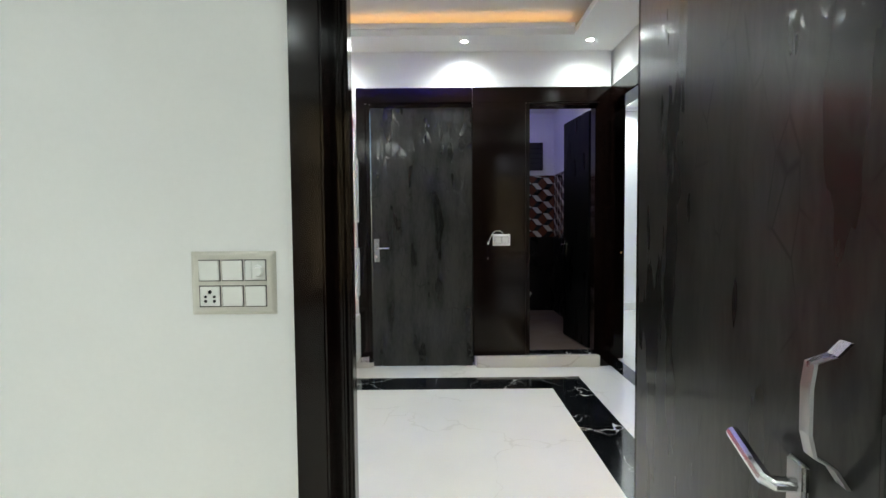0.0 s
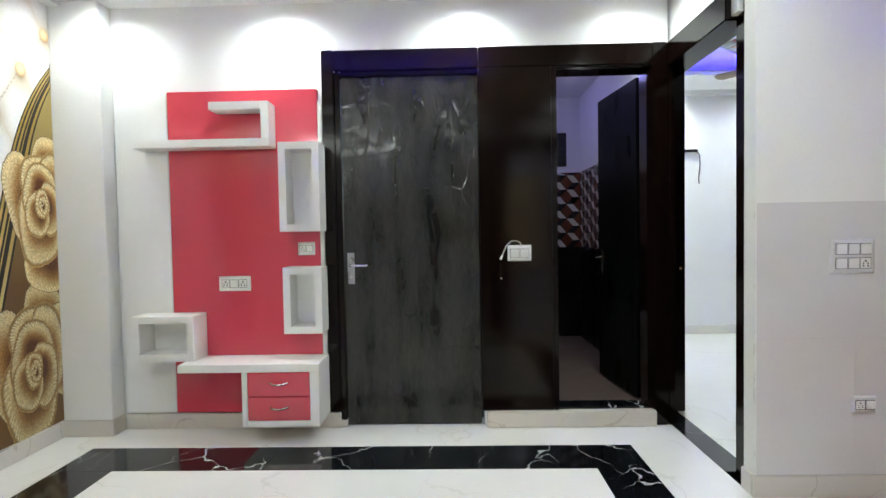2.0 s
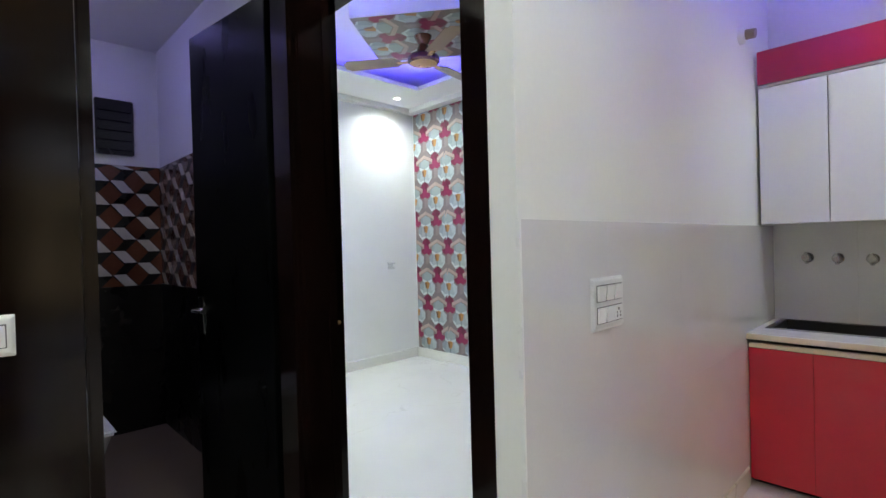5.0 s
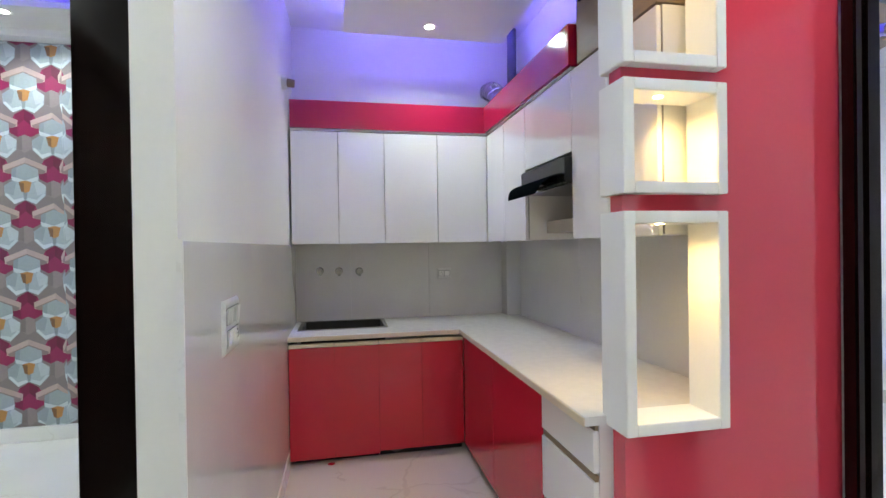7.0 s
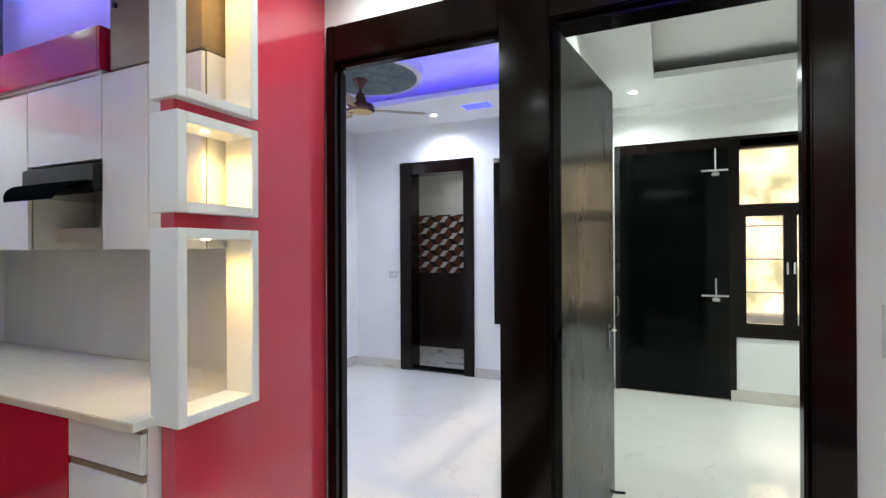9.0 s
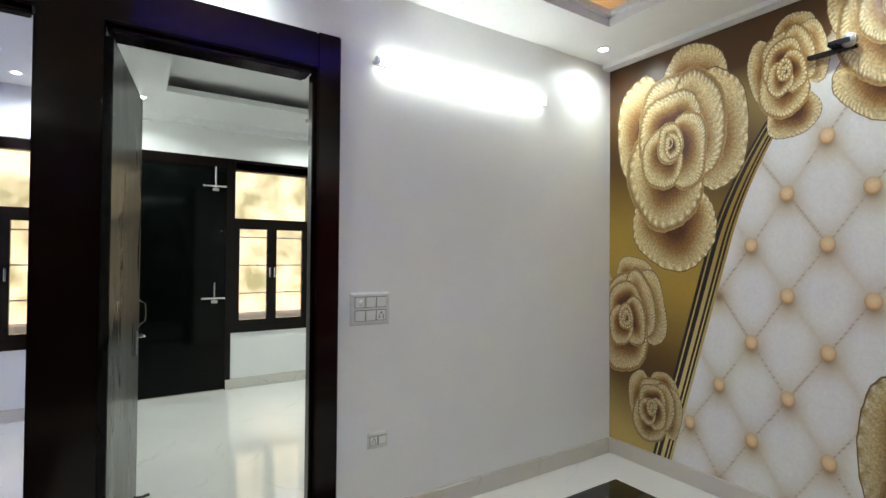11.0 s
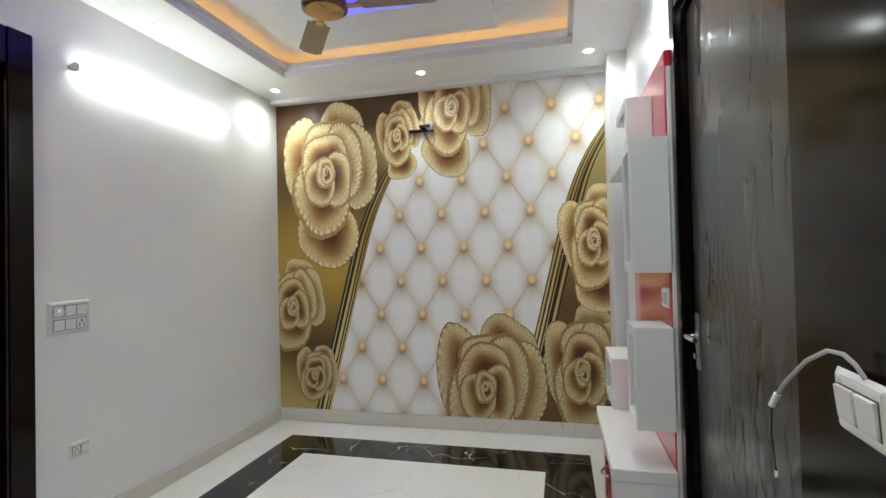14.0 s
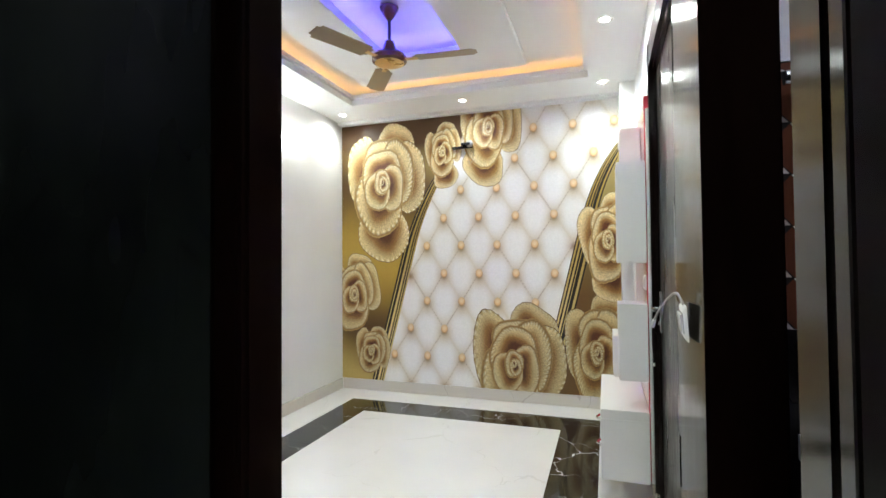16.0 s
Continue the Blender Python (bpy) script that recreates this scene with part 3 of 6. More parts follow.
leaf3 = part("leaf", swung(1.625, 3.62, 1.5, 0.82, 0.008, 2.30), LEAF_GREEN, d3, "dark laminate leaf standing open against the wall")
lever(leaf3, 2.38, 3.66, 1.02, 0, 1, 1, 0.2)
part("bolt_hole", (lambda b: (cyl(b, (1.628, 4.521, 1.0), (1.628, 4.527, 1.0), 0.009), b)[1])(bmesh.new()), GOLDM, d3, "small brass keeper")

# the two doors in the south wall share a wide middle post
d4 = thing("door_4", "open doorway with a polished dark wood frame and wide shared post", "door", kind="structure", at=(1.14, 1.31, 0))
part("post", boxes((1.575, 1.625, 1.36, 1.445, 0, 2.47), bevel=0.006), FRAME, d4)
part("jamb_back", boxes((1.634, 1.652, 1.262, 1.36, 0, 2.30), bevel=0.003), FRAME, d4)
part("post_rebate", boxes((1.565, 1.575, 1.375, 1.41, 0, 2.28), bevel=0.005), FRAME, d4)
part("head", boxes((0.745, 1.575, 1.33, 1.443, 2.295, 2.468), bevel=0.006), FRAME, d4)
part("head_rebate", boxes((0.765, 1.565, 1.36, 1.41, 2.272, 2.295), bevel=0.004), FRAME, d4)
part("middle_post", boxes((0.540, 0.745, 1.245, 1.447, 0, 2.47), bevel=0.006), FRAME, d4)
part("middle_rebate", boxes((0.745, 0.757, 1.27, 1.41, 0, 2.28), bevel=0.005), FRAME, d4)
d5 = thing("door_5", "open dark laminate door in a polished dark wood frame", "door", kind="structure", at=(0.13, 1.31, 0))
part("post", boxes((-0.42, -0.305, 1.33, 1.445, 0, 2.47), bevel=0.006), FRAME, d5)
part("post_back", boxes((-0.419, -0.335, 1.24, 1.33, 0, 2.469), bevel=0.006), FRAME, d5)
part("post_rebate", boxes((-0.305, -0.289, 1.348, 1.41, 0, 2.28), bevel=0.005), FRAME, d5)
part("head", boxes((-0.305, 0.540, 1.243, 1.443, 2.295, 2.468), bevel=0.006), FRAME, d5)
part("head_rebate", boxes((-0.275, 0.515, 1.285, 1.41, 2.272, 2.295), bevel=0.004), FRAME, d5)
A5 = -97.6
leaf5 = part("leaf", swung(0.528, 1.352, A5, 0.90, 0.008, 2.272), LEAF, d5, "grey-black laminate leaf standing open into the room")
m5 = pose(0.528, 1.352, 0, 0, 0, A5)
bm = boxes((0.898, 0.903, -0.018, 0.018, 0.01, 2.27))
bm.transform(m5)
part("leaf_edge", bm, EDGE, leaf5, "black painted leaf edge")
for k, (zz, side) in enumerate([(2.1, 1), (1.15, 1), (0.2, 1)]):
    bm = bmesh.new()
    cyl(bm, (-0.005, 0.022, zz - 0.05), (-0.005, 0.022, zz + 0.05), 0.008)
    bm.transform(m5)
    part("hinge", bm, STEEL, leaf5)
# pull bar and lever on the room side (the side that faces west)
bm = bmesh.new()
bar = [(0.850, 0.0, 1.142), (0.850, 0.012, 1.128), (0.846, 0.032, 1.118), (0.845, 0.035, 1.09), (0.845, 0.035, 1.04), (0.846, 0.03, 1.015), (0.850, 0.012, 1.005), (0.852, 0.0, 0.985)]
for (a0, o0, z0), (a1, o1, z1) in zip(bar, bar[1:]):
    ring_a = [bm.verts.new((a0 + da, -0.019 - o0 - do, z0)) for da, do in ((-0.009, 0), (0.009, 0), (0.009, 0.004), (-0.009, 0.004))]
    ring_b = [bm.verts.new((a1 + da, -0.019 - o1 - do, z1)) for da, do in ((-0.009, 0), (0.009, 0), (0.009, 0.004), (-0.009, 0.004))]
    for q in range(4):
        bm.faces.new((ring_a[q], ring_a[(q + 1) % 4], ring_b[(q + 1) % 4], ring_b[q]))
bmesh.ops.remove_doubles(bm, verts=bm.verts, dist=0.0004)
bm.transform(m5)
part("pull_bar", bm, STEEL, leaf5, "bowed brushed steel pull bar")
bm = boxes((0.752, 0.790, -0.026, -0.018, 0.84, 0.975), bevel=0.003)
bm.transform(m5)
hp = part("handle", bm, STEEL, leaf5, "brushed steel handle plate")
bm = bmesh.new()
tube_along(bm, [(0.775, -0.02, 0.945), (0.775, -0.05, 0.945), (0.768, -0.058, 0.946), (0.72, -0.056, 0.955), (0.67, -0.054, 0.965)], 0.009, 10)
bm.transform(m5)
part("lever", bm, CHROME, hp, "", True)
bm = bmesh.new()
tube_along(bm, [(0.80, 0.02, 0.945), (0.80, 0.055, 0.945), (0.79, 0.064, 0.945), (0.70, 0.06, 0.945)], 0.01, 10)
bm.transform(m5)
part("handle", bm, CHROME, leaf5, "chrome lever handle", True)
bm = bmesh.new()
tube_along(bm, [(0.80, -0.02, 0.06), (0.83, -0.05, 0.045), (0.84, -0.09, 0.05)], 0.008)
bm.transform(m5)
part("door_stop", bm, DARKP, leaf5, "small black foot stop", True)

# entrance door with a side window, in the front wall
d6 = thing("door_6", "closed glossy black entrance door with steel tower bolts", "door", kind="structure", at=(0.07, -1.75, 0))
part("post", boxes((0.53, 0.578, -1.80, -1.735, 0, 2.40), bevel=0.004), EDGE, d6)
part("post", boxes((-0.46, -0.40, -1.80, -1.733, 0.0, 2.40), bevel=0.004), FRAME, d6)
part("head", boxes((-1.33, 0.53, -1.80, -1.737, 2.30, 2.40), bevel=0.004), FRAME, d6)
leaf6 = part("leaf", boxes((-0.40, 0.53, -1.78, -1.74, 0.01, 2.30), bevel=0.004), mk("black_gloss_door", (0.002, 0.0028, 0.0026), 0.08, var=0.3, spec=0.12), d6, "glossy black leaf")
for zz, ln in ((0.95, 0.16), (2.1, 0.2)):
    bm = bmesh.new()
    cyl(bm, (-0.30, -1.73, zz - 0.02), (-0.30, -1.73, zz + ln), 0.009)
    cyl(bm, (-0.40, -1.725, zz), (-0.18, -1.725, zz), 0.011)
    box(bm, -0.33, -0.27, -1.742, -1.728, zz - 0.05, zz - 0.02)
    part("tower_bolt", bm, CHROME, leaf6, "chrome tower bolt")


def window(name, x0, x1, y, z0, z1, split, leaves, label):
    w = thing(name, label, "window", kind="structure", at=((x0 + x1) / 2, y, z0))
    f = 0.03
    part("window_frame", boxes((x0 - 0.05, x0 + f, y - 0.08, y + 0.015, z0 - 0.05, z1), (x1 - f, x1 + 0.05, y - 0.08, y + 0.015, z0 - 0.05, z1), (x0 + f, x1 - f, y - 0.08, y + 0.013, z0 - 0.05, z0 + f), (x0 + f, x1 - f, y - 0.08, y + 0.013, z1 - 0.05, z1 + 0.04), (x0 + f, x1 - f, y - 0.08, y + 0.012, split - 0.03, split + 0.03), bevel=0.004), FRAME, w)
    p = part("pane", boxes((x0 + f, x1 - f, y - 0.04, y - 0.034, split + 0.03, z1 - 0.05)), PANE, w)
    p.visible_shadow = False
    n, step_x = leaves, (x1 - x0 - 2 * f) / leaves
    for k in range(n):
        a, b = x0 + f + k * step_x, x0 + f + (k + 1) * step_x
        c = 0.05
        sash = part("sash", boxes((a, a + c, y - 0.045, y + 0.005, z0 + f, split - 0.03), (b - c, b, y - 0.045, y + 0.005, z0 + f, split - 0.03), (a + c, b - c, y - 0.045, y + 0.005, z0 + f, z0 + f + c), (a + c, b - c, y - 0.045, y + 0.005, split - 0.03 - c, split - 0.03), bevel=0.003), FRAME, w)
        p = part("pane", boxes((a + c, b - c, y - 0.03, y - 0.024, z0 + f + c, split - 0.03 - c)), PANE, sash)
        p.visible_shadow = False
        hx = b - c / 2 if k % 2 == 0 else a + c / 2
        bm = bmesh.new()
        zc = (z0 + split) / 2 + 0.02
        tube_along(bm, [(hx, y + 0.005, zc + 0.06), (hx, y + 0.03, zc + 0.05), (hx, y + 0.03, zc - 0.05), (hx, y + 0.005, zc - 0.06)], 0.009)
        part("handle", bm, CHROME, sash, "chrome pull handle", True)
    bm = boxes(*[(x0 + f, x1 - f, y - 0.075, y - 0.065, zz, zz + 0.012) for zz in (z0 + 0.35, z0 + 0.65, z0 + 0.95)])
    part("grille", bm, STEEL, w, "steel safety bars outside the glass")
    return w


window("window_1", -1.28, -0.46, -1.75, 0.63, 2.33, 1.75, 2, "dark wood window with glass sashes and warm daylight behind")
window("window_2", 0.9, 1.736, -1.60, 0.64, 2.31, 1.75, 2, "dark wood window with warm daylight behind")

# bathroom door frame in the south room
d7 = frame_y("door_7", 2.014, 2.928, 2.135, 2.775, 2.39, 2.25, -1.78, -1.575, "dark wood frame of a narrow bathroom doorway")
part("sill", boxes((2.135, 2.775, -1.78, -1.6, 0, 0.02)), BLACKM, d7, "black stone sill")


# ---- lamps ----
def downlight_proto():
    d = thing("downlight", "round recessed ceiling downlight, lit white", "downlight", "recessed ceiling downlights")
    bm = bmesh.new()
    lathe(bm, [(0.030, -0.001), (0.046, -0.004), (0.048, -0.001), (0.048, 0.0), (0.030, 0.0)], 28)
    part("rim", bm, PLASTIC, d, "", True)
    bm = bmesh.new()
    lathe(bm, [(0.001, -0.003), (0.029, -0.002), (0.030, 0.0), (0.001, 0.0)], 24)
    part("lens", bm, LED, d, "glowing white lens")
    return d


first_light = None
DOWNLIGHTS = [  # place, watts
    (0.16, 4.08, SOF, 20), (-1.02, 4.08, SOF, 19), (1.19, 4.06, SOF, 13), (-2.11, 4.06, SOF, 14), (-2.16, 2.85, SOF, 10), (-2.18, 1.605, SOF, 12),
    # four added downlights, not known to exist, that fill the hall with light
    (-1.02, 1.6, SOF, 0), (0.16, 1.6, SOF, 16), (1.25, 1.7, SOF, 14), (1.25, 2.9, SOF, 15),
    (3.445, 2.50, 2.80, 19),
    (3.85, 6.80, 2.92, 30), (2.55, 6.82, 2.92, 36), (3.95, 5.2, 2.92, 22), (1.87, 5.4, 2.92, 36),
    (0.37, -1.2, 2.75, 42), (0.38, 0.45, 2.75, 7), (-1.2, -1.2, 2.75, 50), (-0.9, 0.45, 2.75, 7), (-2.8, -0.4, 2.75, 50),
    (2.33, -1.25, 2.80, 32), (1.2, -1.25, 2.80, 27), (3.3, 0.2, 2.80, 28), (1.6, 1.0, 2.80, 16),
    # added lamp, hidden above the doorway, that lights the bathroom
    (2.5, -2.4, 2.60, 11),
]
for x, y, z, watts in DOWNLIGHTS:
    if first_light is None:
        first_light = downlight_proto()
        first_light.matrix_basis = pose(x, y, z)
    else:
        copy_thing(first_light, pose(x, y, z))
    if watts:
        lamp = new("downlight_beam", bpy.data.lights.new("downlight_beam", "SPOT"))
        lamp.data.energy, lamp.data.spot_size, lamp.data.spot_blend, lamp.data.shadow_soft_size = watts, radians(160), 1.0, 0.04
        lamp.data.color = (0.80, 0.88, 1.0) if (x > 0.7 and y < 1.2) else (0.885, 1.0, 0.965)
        lamp.matrix_basis = pose(x, y, z - 0.02)

# tube light on the south wall
tl = thing("tube_light", "glowing white wall-mounted tube light", "tube light", at=(-1.22, 1.42, 2.39))
part("batten", boxes((-1.80, -0.60, 1.42, 1.445, 2.382, 2.402), bevel=0.003), PLASTIC, tl)
bm = bmesh.new()
cyl(bm, (-1.785, 1.462, 2.392), (-0.62, 1.462, 2.392), 0.016)
part("tube", bm, TUBE, tl, "glowing white tube", True)
for x in (-1.795, -0.61):
    part("end_cap", boxes((x - 0.012, x + 0.012, 1.4455, 1.48, 2.372, 2.412), bevel=0.003), PLASTIC, tl)


def ceiling_fan(x, y, z_hub, z_top, turn, span, label, body, trim, blade):
    """A three-bladed ceiling fan whose motor hangs at z_hub."""
    f = thing("ceiling_fan", label, "ceiling fan", "ceiling fans")
    bm = bmesh.new()
    lathe(bm, [(0.005, z_top - z_hub), (0.065, z_top - z_hub), (0.062, z_top - z_hub - 0.015), (0.03, z_top - z_hub - 0.07), (0.016, z_top - z_hub - 0.085)], 28)
    part("canopy", bm, body, f, "", True)
    bm = bmesh.new()
    cyl(bm, (0, 0, 0.13), (0, 0, z_top - z_hub - 0.06), 0.011)
    part("downrod", bm, DARKP, f, "", True)
    bm = bmesh.new()
    lathe(bm, [(0.014, 0.16), (0.03, 0.15), (0.05, 0.09), (0.06, 0.07), (0.105, 0.058), (0.118, 0.04), (0.118, 0.012), (0.10, 0.0), (0.02, -0.006)], 36)
    motor = part("motor", bm, body, f, "", True)
    bm = bmesh.new()
    lathe(bm, [(0.02, -0.008), (0.085, -0.004), (0.10, 0.0), (0.103, 0.008), (0.02, 0.006)], 36)
    part("bottom_cap", bm, trim, motor, "gold bottom cap", True)
    for k in range(3):
        a = turn + 120 * k
        bm = bmesh.new()
        box(bm, 0.10, 0.20, -0.018, 0.018, 0.016, 0.022, 0.002)
        bm.transform(pose(0, 0, 0, 0, 0, a))
        arm = part("blade_arm", bm, trim, f)
        bm = bmesh.new()
        box(bm, 0.17, span, -0.062, 0.062, -0.002, 0.002)
        for v in bm.verts:
            v.co.y *= 1.0 + 0.12 * (v.co.x - 0.17) / (span - 0.17)
        bmesh.ops.bevel(bm, geom=[e for e in bm.edges if abs(e.verts[0].co.z - e.verts[1].co.z) > 0.003], offset=0.025, segments=3, affect="EDGES")
        bm.transform(pose(0, 0, 0, 0, 0, a) @ pose(0, 0, 0.024, 9, 0, 0))
        part("blade", bm, blade, f)
    f.matrix_basis = pose(x, y, z_hub)
    return f


ceiling_fan(-0.94, 2.685, 2.665, 3.05, 96, 0.60, "bronze ceiling fan with beige blades in the blue recess", BRONZE, GOLDM, BLADE)


# ---- kitchen ----
KX, KY = 3.45, 2.30            # front faces of the base units
CT = 0.815                     # top of the counter
WALLCAB = 1.395                # underside of the wall cabinets
# grey tile dado on the north wall, and backsplashes
dado = thing("wall_dado", "glossy grey tiled dado on the kitchen wall", "wall tile", kind="structure", at=(2.6, 3.42, 0.1))
tx = [1.468, 1.92, 2.52, 3.12, 3.72, 4.062]
for a, b in zip(tx, tx[1:]):
    for z0, z1 in ((0.106, 0.75), (0.75, 1.385)):
        part("tile", boxes((a + 0.0002, b - 0.0002, 3.420, 3.43, z0 + 0.0002, z1 - 0.0002)), DADO, dado)
part("tile_edge", boxes((1.462, 1.468, 3.418, 3.432, 0.106, 1.388)), PLASTIC, dado, "white edge bead")
splash = thing("wall_backsplash", "grey tiled backsplash above the counter", "wall tile", kind="structure", at=(4.0, 2.5, 0.82))
for a, b in ((1.822, 2.42), (2.42, 3.02), (3.02, 3.418)):
    part("tile", boxes((4.062, 4.07, a + 0.0006, b - 0.0006, CT, WALLCAB + 0.02), bevel=0.0008), BACKSPLASH, splash)
for a, b in ((1.75, 2.36), (2.36, 2.96), (2.96, 3.56), (3.56, 3.94)):
    part("tile", boxes((a + 0.0006, b - 0.0006, 1.70, 1.708, CT, WALLCAB + 0.3), bevel=0.0008), BACKSPLASH, splash)
part("pier", boxes((3.94, 4.07, 1.70, 1.822, CT, WALLCAB + 0.2), bevel=0.002), BACKSPLASH, splash, "grey tiled corner pier")

top = thing("worktop", "L-shaped white quartz worktop with a sink cut-out", "worktop", at=(3.75, 2.5, 0.78))
SX0, SX1, SY0, SY1 = 3.645, 4.015, 2.80, 3.36     # sink cut-out
gx, gy = [1.72, KX - 0.03, SX0, SX1, 4.06], [1.71, KY + 0.03, SY0, SY1, 3.418]
bm = bmesh.new()
grid_v = [[bm.verts.new((x, y, CT)) for y in gy] for x in gx]
cells = [bm.faces.new((grid_v[i][j], grid_v[i + 1][j], grid_v[i + 1][j + 1], grid_v[i][j + 1])) for i in range(4) for j in range(4) if (j == 0 or i > 0) and not (i == 2 and j == 2)]
low = bmesh.ops.extrude_face_region(bm, geom=cells)
for v in low["geom"]:
    if isinstance(v, bmesh.types.BMVert):
        v.co.z -= 0.03
bmesh.ops.recalc_face_normals(bm, faces=bm.faces)
part("slab", bm, COUNTER, top)
part("edge_strip", boxes((KX - 0.034, KX - 0.0305, KY + 0.035, 3.418, CT - 0.030, CT - 0.003), (1.72, KX - 0.03, KY + 0.0305, KY + 0.034, CT - 0.030, CT - 0.003)), mk("beige_edge", (0.68, 0.6, 0.47), 0.4), top, "thin beige edge band")

sink = thing("sink", "stainless steel sink set into the white worktop", "sink", at=(3.78, 3.08, 0.66))
bm = boxes((SX0, SX0 + 0.01, SY0, SY1, CT - 0.16, CT + 0.001), (SX1 - 0.01, SX1, SY0, SY1, CT - 0.16, CT + 0.001), (SX0 + 0.01, SX1 - 0.01, SY0, SY0 + 0.01, CT - 0.16, CT + 0.001), (SX0 + 0.01, SX1 - 0.01, SY1 - 0.01, SY1, CT - 0.16, CT + 0.001), (SX0 + 0.01, SX1 - 0.01, SY0 + 0.01, SY1 - 0.01, CT - 0.165, CT - 0.155))
part("bowl", bm, mk("dark_sink_steel", (0.022, 0.022, 0.022), 0.4), sink, "dark steel bowl")
bm = boxes((SX0 - 0.02, SX0 + 0.006, SY0 - 0.02, SY1 + 0.02, CT, CT + 0.005), (SX1 - 0.006, SX1 + 0.02, SY0 - 0.02, SY1 + 0.02, CT, CT + 0.005), (SX0 + 0.006, SX1 - 0.006, SY0 - 0.02, SY0 + 0.006, CT, CT + 0.005), (SX0 + 0.006, SX1 - 0.006, SY1 - 0.006, SY1 + 0.02, CT, CT + 0.005), bevel=0.0015)
part("rim", bm, TAPM, sink, "steel rim")


def wall_tap():
    t = thing("wall_tap", "small chrome angle tap on the tiled wall", "tap", "chrome taps over the sink")
    bm = bmesh.new()
    cyl(bm, (0, 0, 0), (-0.006, 0, 0), 0.030)
    part("flange", bm, TAPM, t, "", True)
    bm = bmesh.new()
    cyl(bm, (-0.006, 0, 0), (-0.055, 0, 0), 0.016)
    cyl(bm, (-0.04, 0, 0.0), (-0.04, 0, -0.035), 0.010)
    part("body", bm, TAPM, t, "", True)
    bm = bmesh.new()
    cyl(bm, (-0.055, 0, 0.0), (-0.075, 0, 0.0), 0.024, 0.019)
    box(bm, -0.075, -0.062, -0.005, 0.005, 0.0, 0.035, 0.002)
    part("knob", bm, TAPM, t, "", True)
    return t


wt = wall_tap()
wt.matrix_basis = pose(4.062, 3.249, 1.19)
copy_thing(wt, pose(4.062, 3.108, 1.186))
copy_thing(wt, pose(4.062, 2.957, 1.183))


def base_unit(name, x0, x1, y0, y1, face, doors, label, mat_door):
    """A base cabinet; face is 'x' (front at x0) or 'y' (front at y1); doors: list of (from, to, z0, z1)."""
    u = thing(name, label, "kitchen cabinet", "kitchen base cabinets", at=((x0 + x1) / 2, (y0 + y1) / 2, 0))
    if face == "x":
        part("body", boxes((x0 + 0.022, x1, y0 + 0.002, y1 - 0.002, 0.06, CT - 0.18)), mat_door, u)
        part("plinth", boxes((x0 + 0.06, x1, y0 + 0.002, y1 - 0.002, 0.0, 0.06)), DARKP, u, "dark recessed plinth")
    else:
        part("body", boxes((x0 + 0.002, x1 - 0.002, y0, y1 - 0.022, 0.06, CT - 0.03)), mat_door, u)
        part("plinth", boxes((x0 + 0.002, x1 - 0.002, y0, y1 - 0.06, 0.0, 0.06)), DARKP, u, "dark recessed plinth")
    for a, b, z0, z1, m, nm in doors:
        if face == "x":
            part(nm, boxes((x0, x0 + 0.02, a + 0.0006, b - 0.0006, z0, z1), bevel=0.001), m, u)
            if nm == "door":
                part("grip_profile", boxes((x0 - 0.004, x0 + 0.018, a + 0.0015, b - 0.0015, z1 + 0.003, z1 + 0.028), bevel=0.002), mk("champagne_profile", (0.72, 0.64, 0.5), 0.35), u, "champagne metal grip profile")
        else:
            part(nm, boxes((a + 0.0015, b - 0.0015, y1 - 0.02, y1, z0, z1), bevel=0.0015), m, u)
            if nm == "drawer_front":
                # a brown strip colours the groove as if shaded
                part("grip_groove", boxes((a + 0.002, b - 0.002, y1 - 0.018, y1 - 0.006, z1 + 0.002, z1 + 0.022)), BROWNW, u, "shadowed grip groove")
    return u


base_unit("base_cabinet", KX, 4.06, 2.86, 3.418, "x", [(2.86, 3.14, 0.035, 0.735, KRED, "door"), (3.14, 3.418, 0.035, 0.735, KRED, "door")], "red gloss base cabinet under the sink", KRED)
base_unit("base_cabinet", KX, 4.06, 2.302, 2.86, "x", [(2.302, 2.58, 0.05, 0.735, KRED, "door"), (2.58, 2.86, 0.05, 0.735, KRED, "door")], "red gloss two-door base cabinet", KRED)
base_unit("base_cabinet", 2.80, KX, 1.71, KY, "y", [(2.80, KX, 0.05, 0.765, KRED, "door")], "red gloss corner base cabinet", KRED)
base_unit("base_cabinet", 2.14, 2.80, 1.71, KY, "y", [(2.14, 2.80, 0.05, 0.765, KRED, "door")], "red gloss base cabinet beside the drawers", KRED)
base_unit("drawer_cabinet", 1.722, 2.14, 1.71, KY, "y", [(1.722, 2.14, 0.05, 0.33, GLOSSW, "drawer_front"), (1.722, 2.14, 0.36, 0.60, GLOSSW, "drawer_front"), (1.722, 2.14, 0.63, 0.765, GLOSSW, "drawer_front")], "white gloss drawer cabinet with grip grooves", GLOSSW)

WT = 2.17


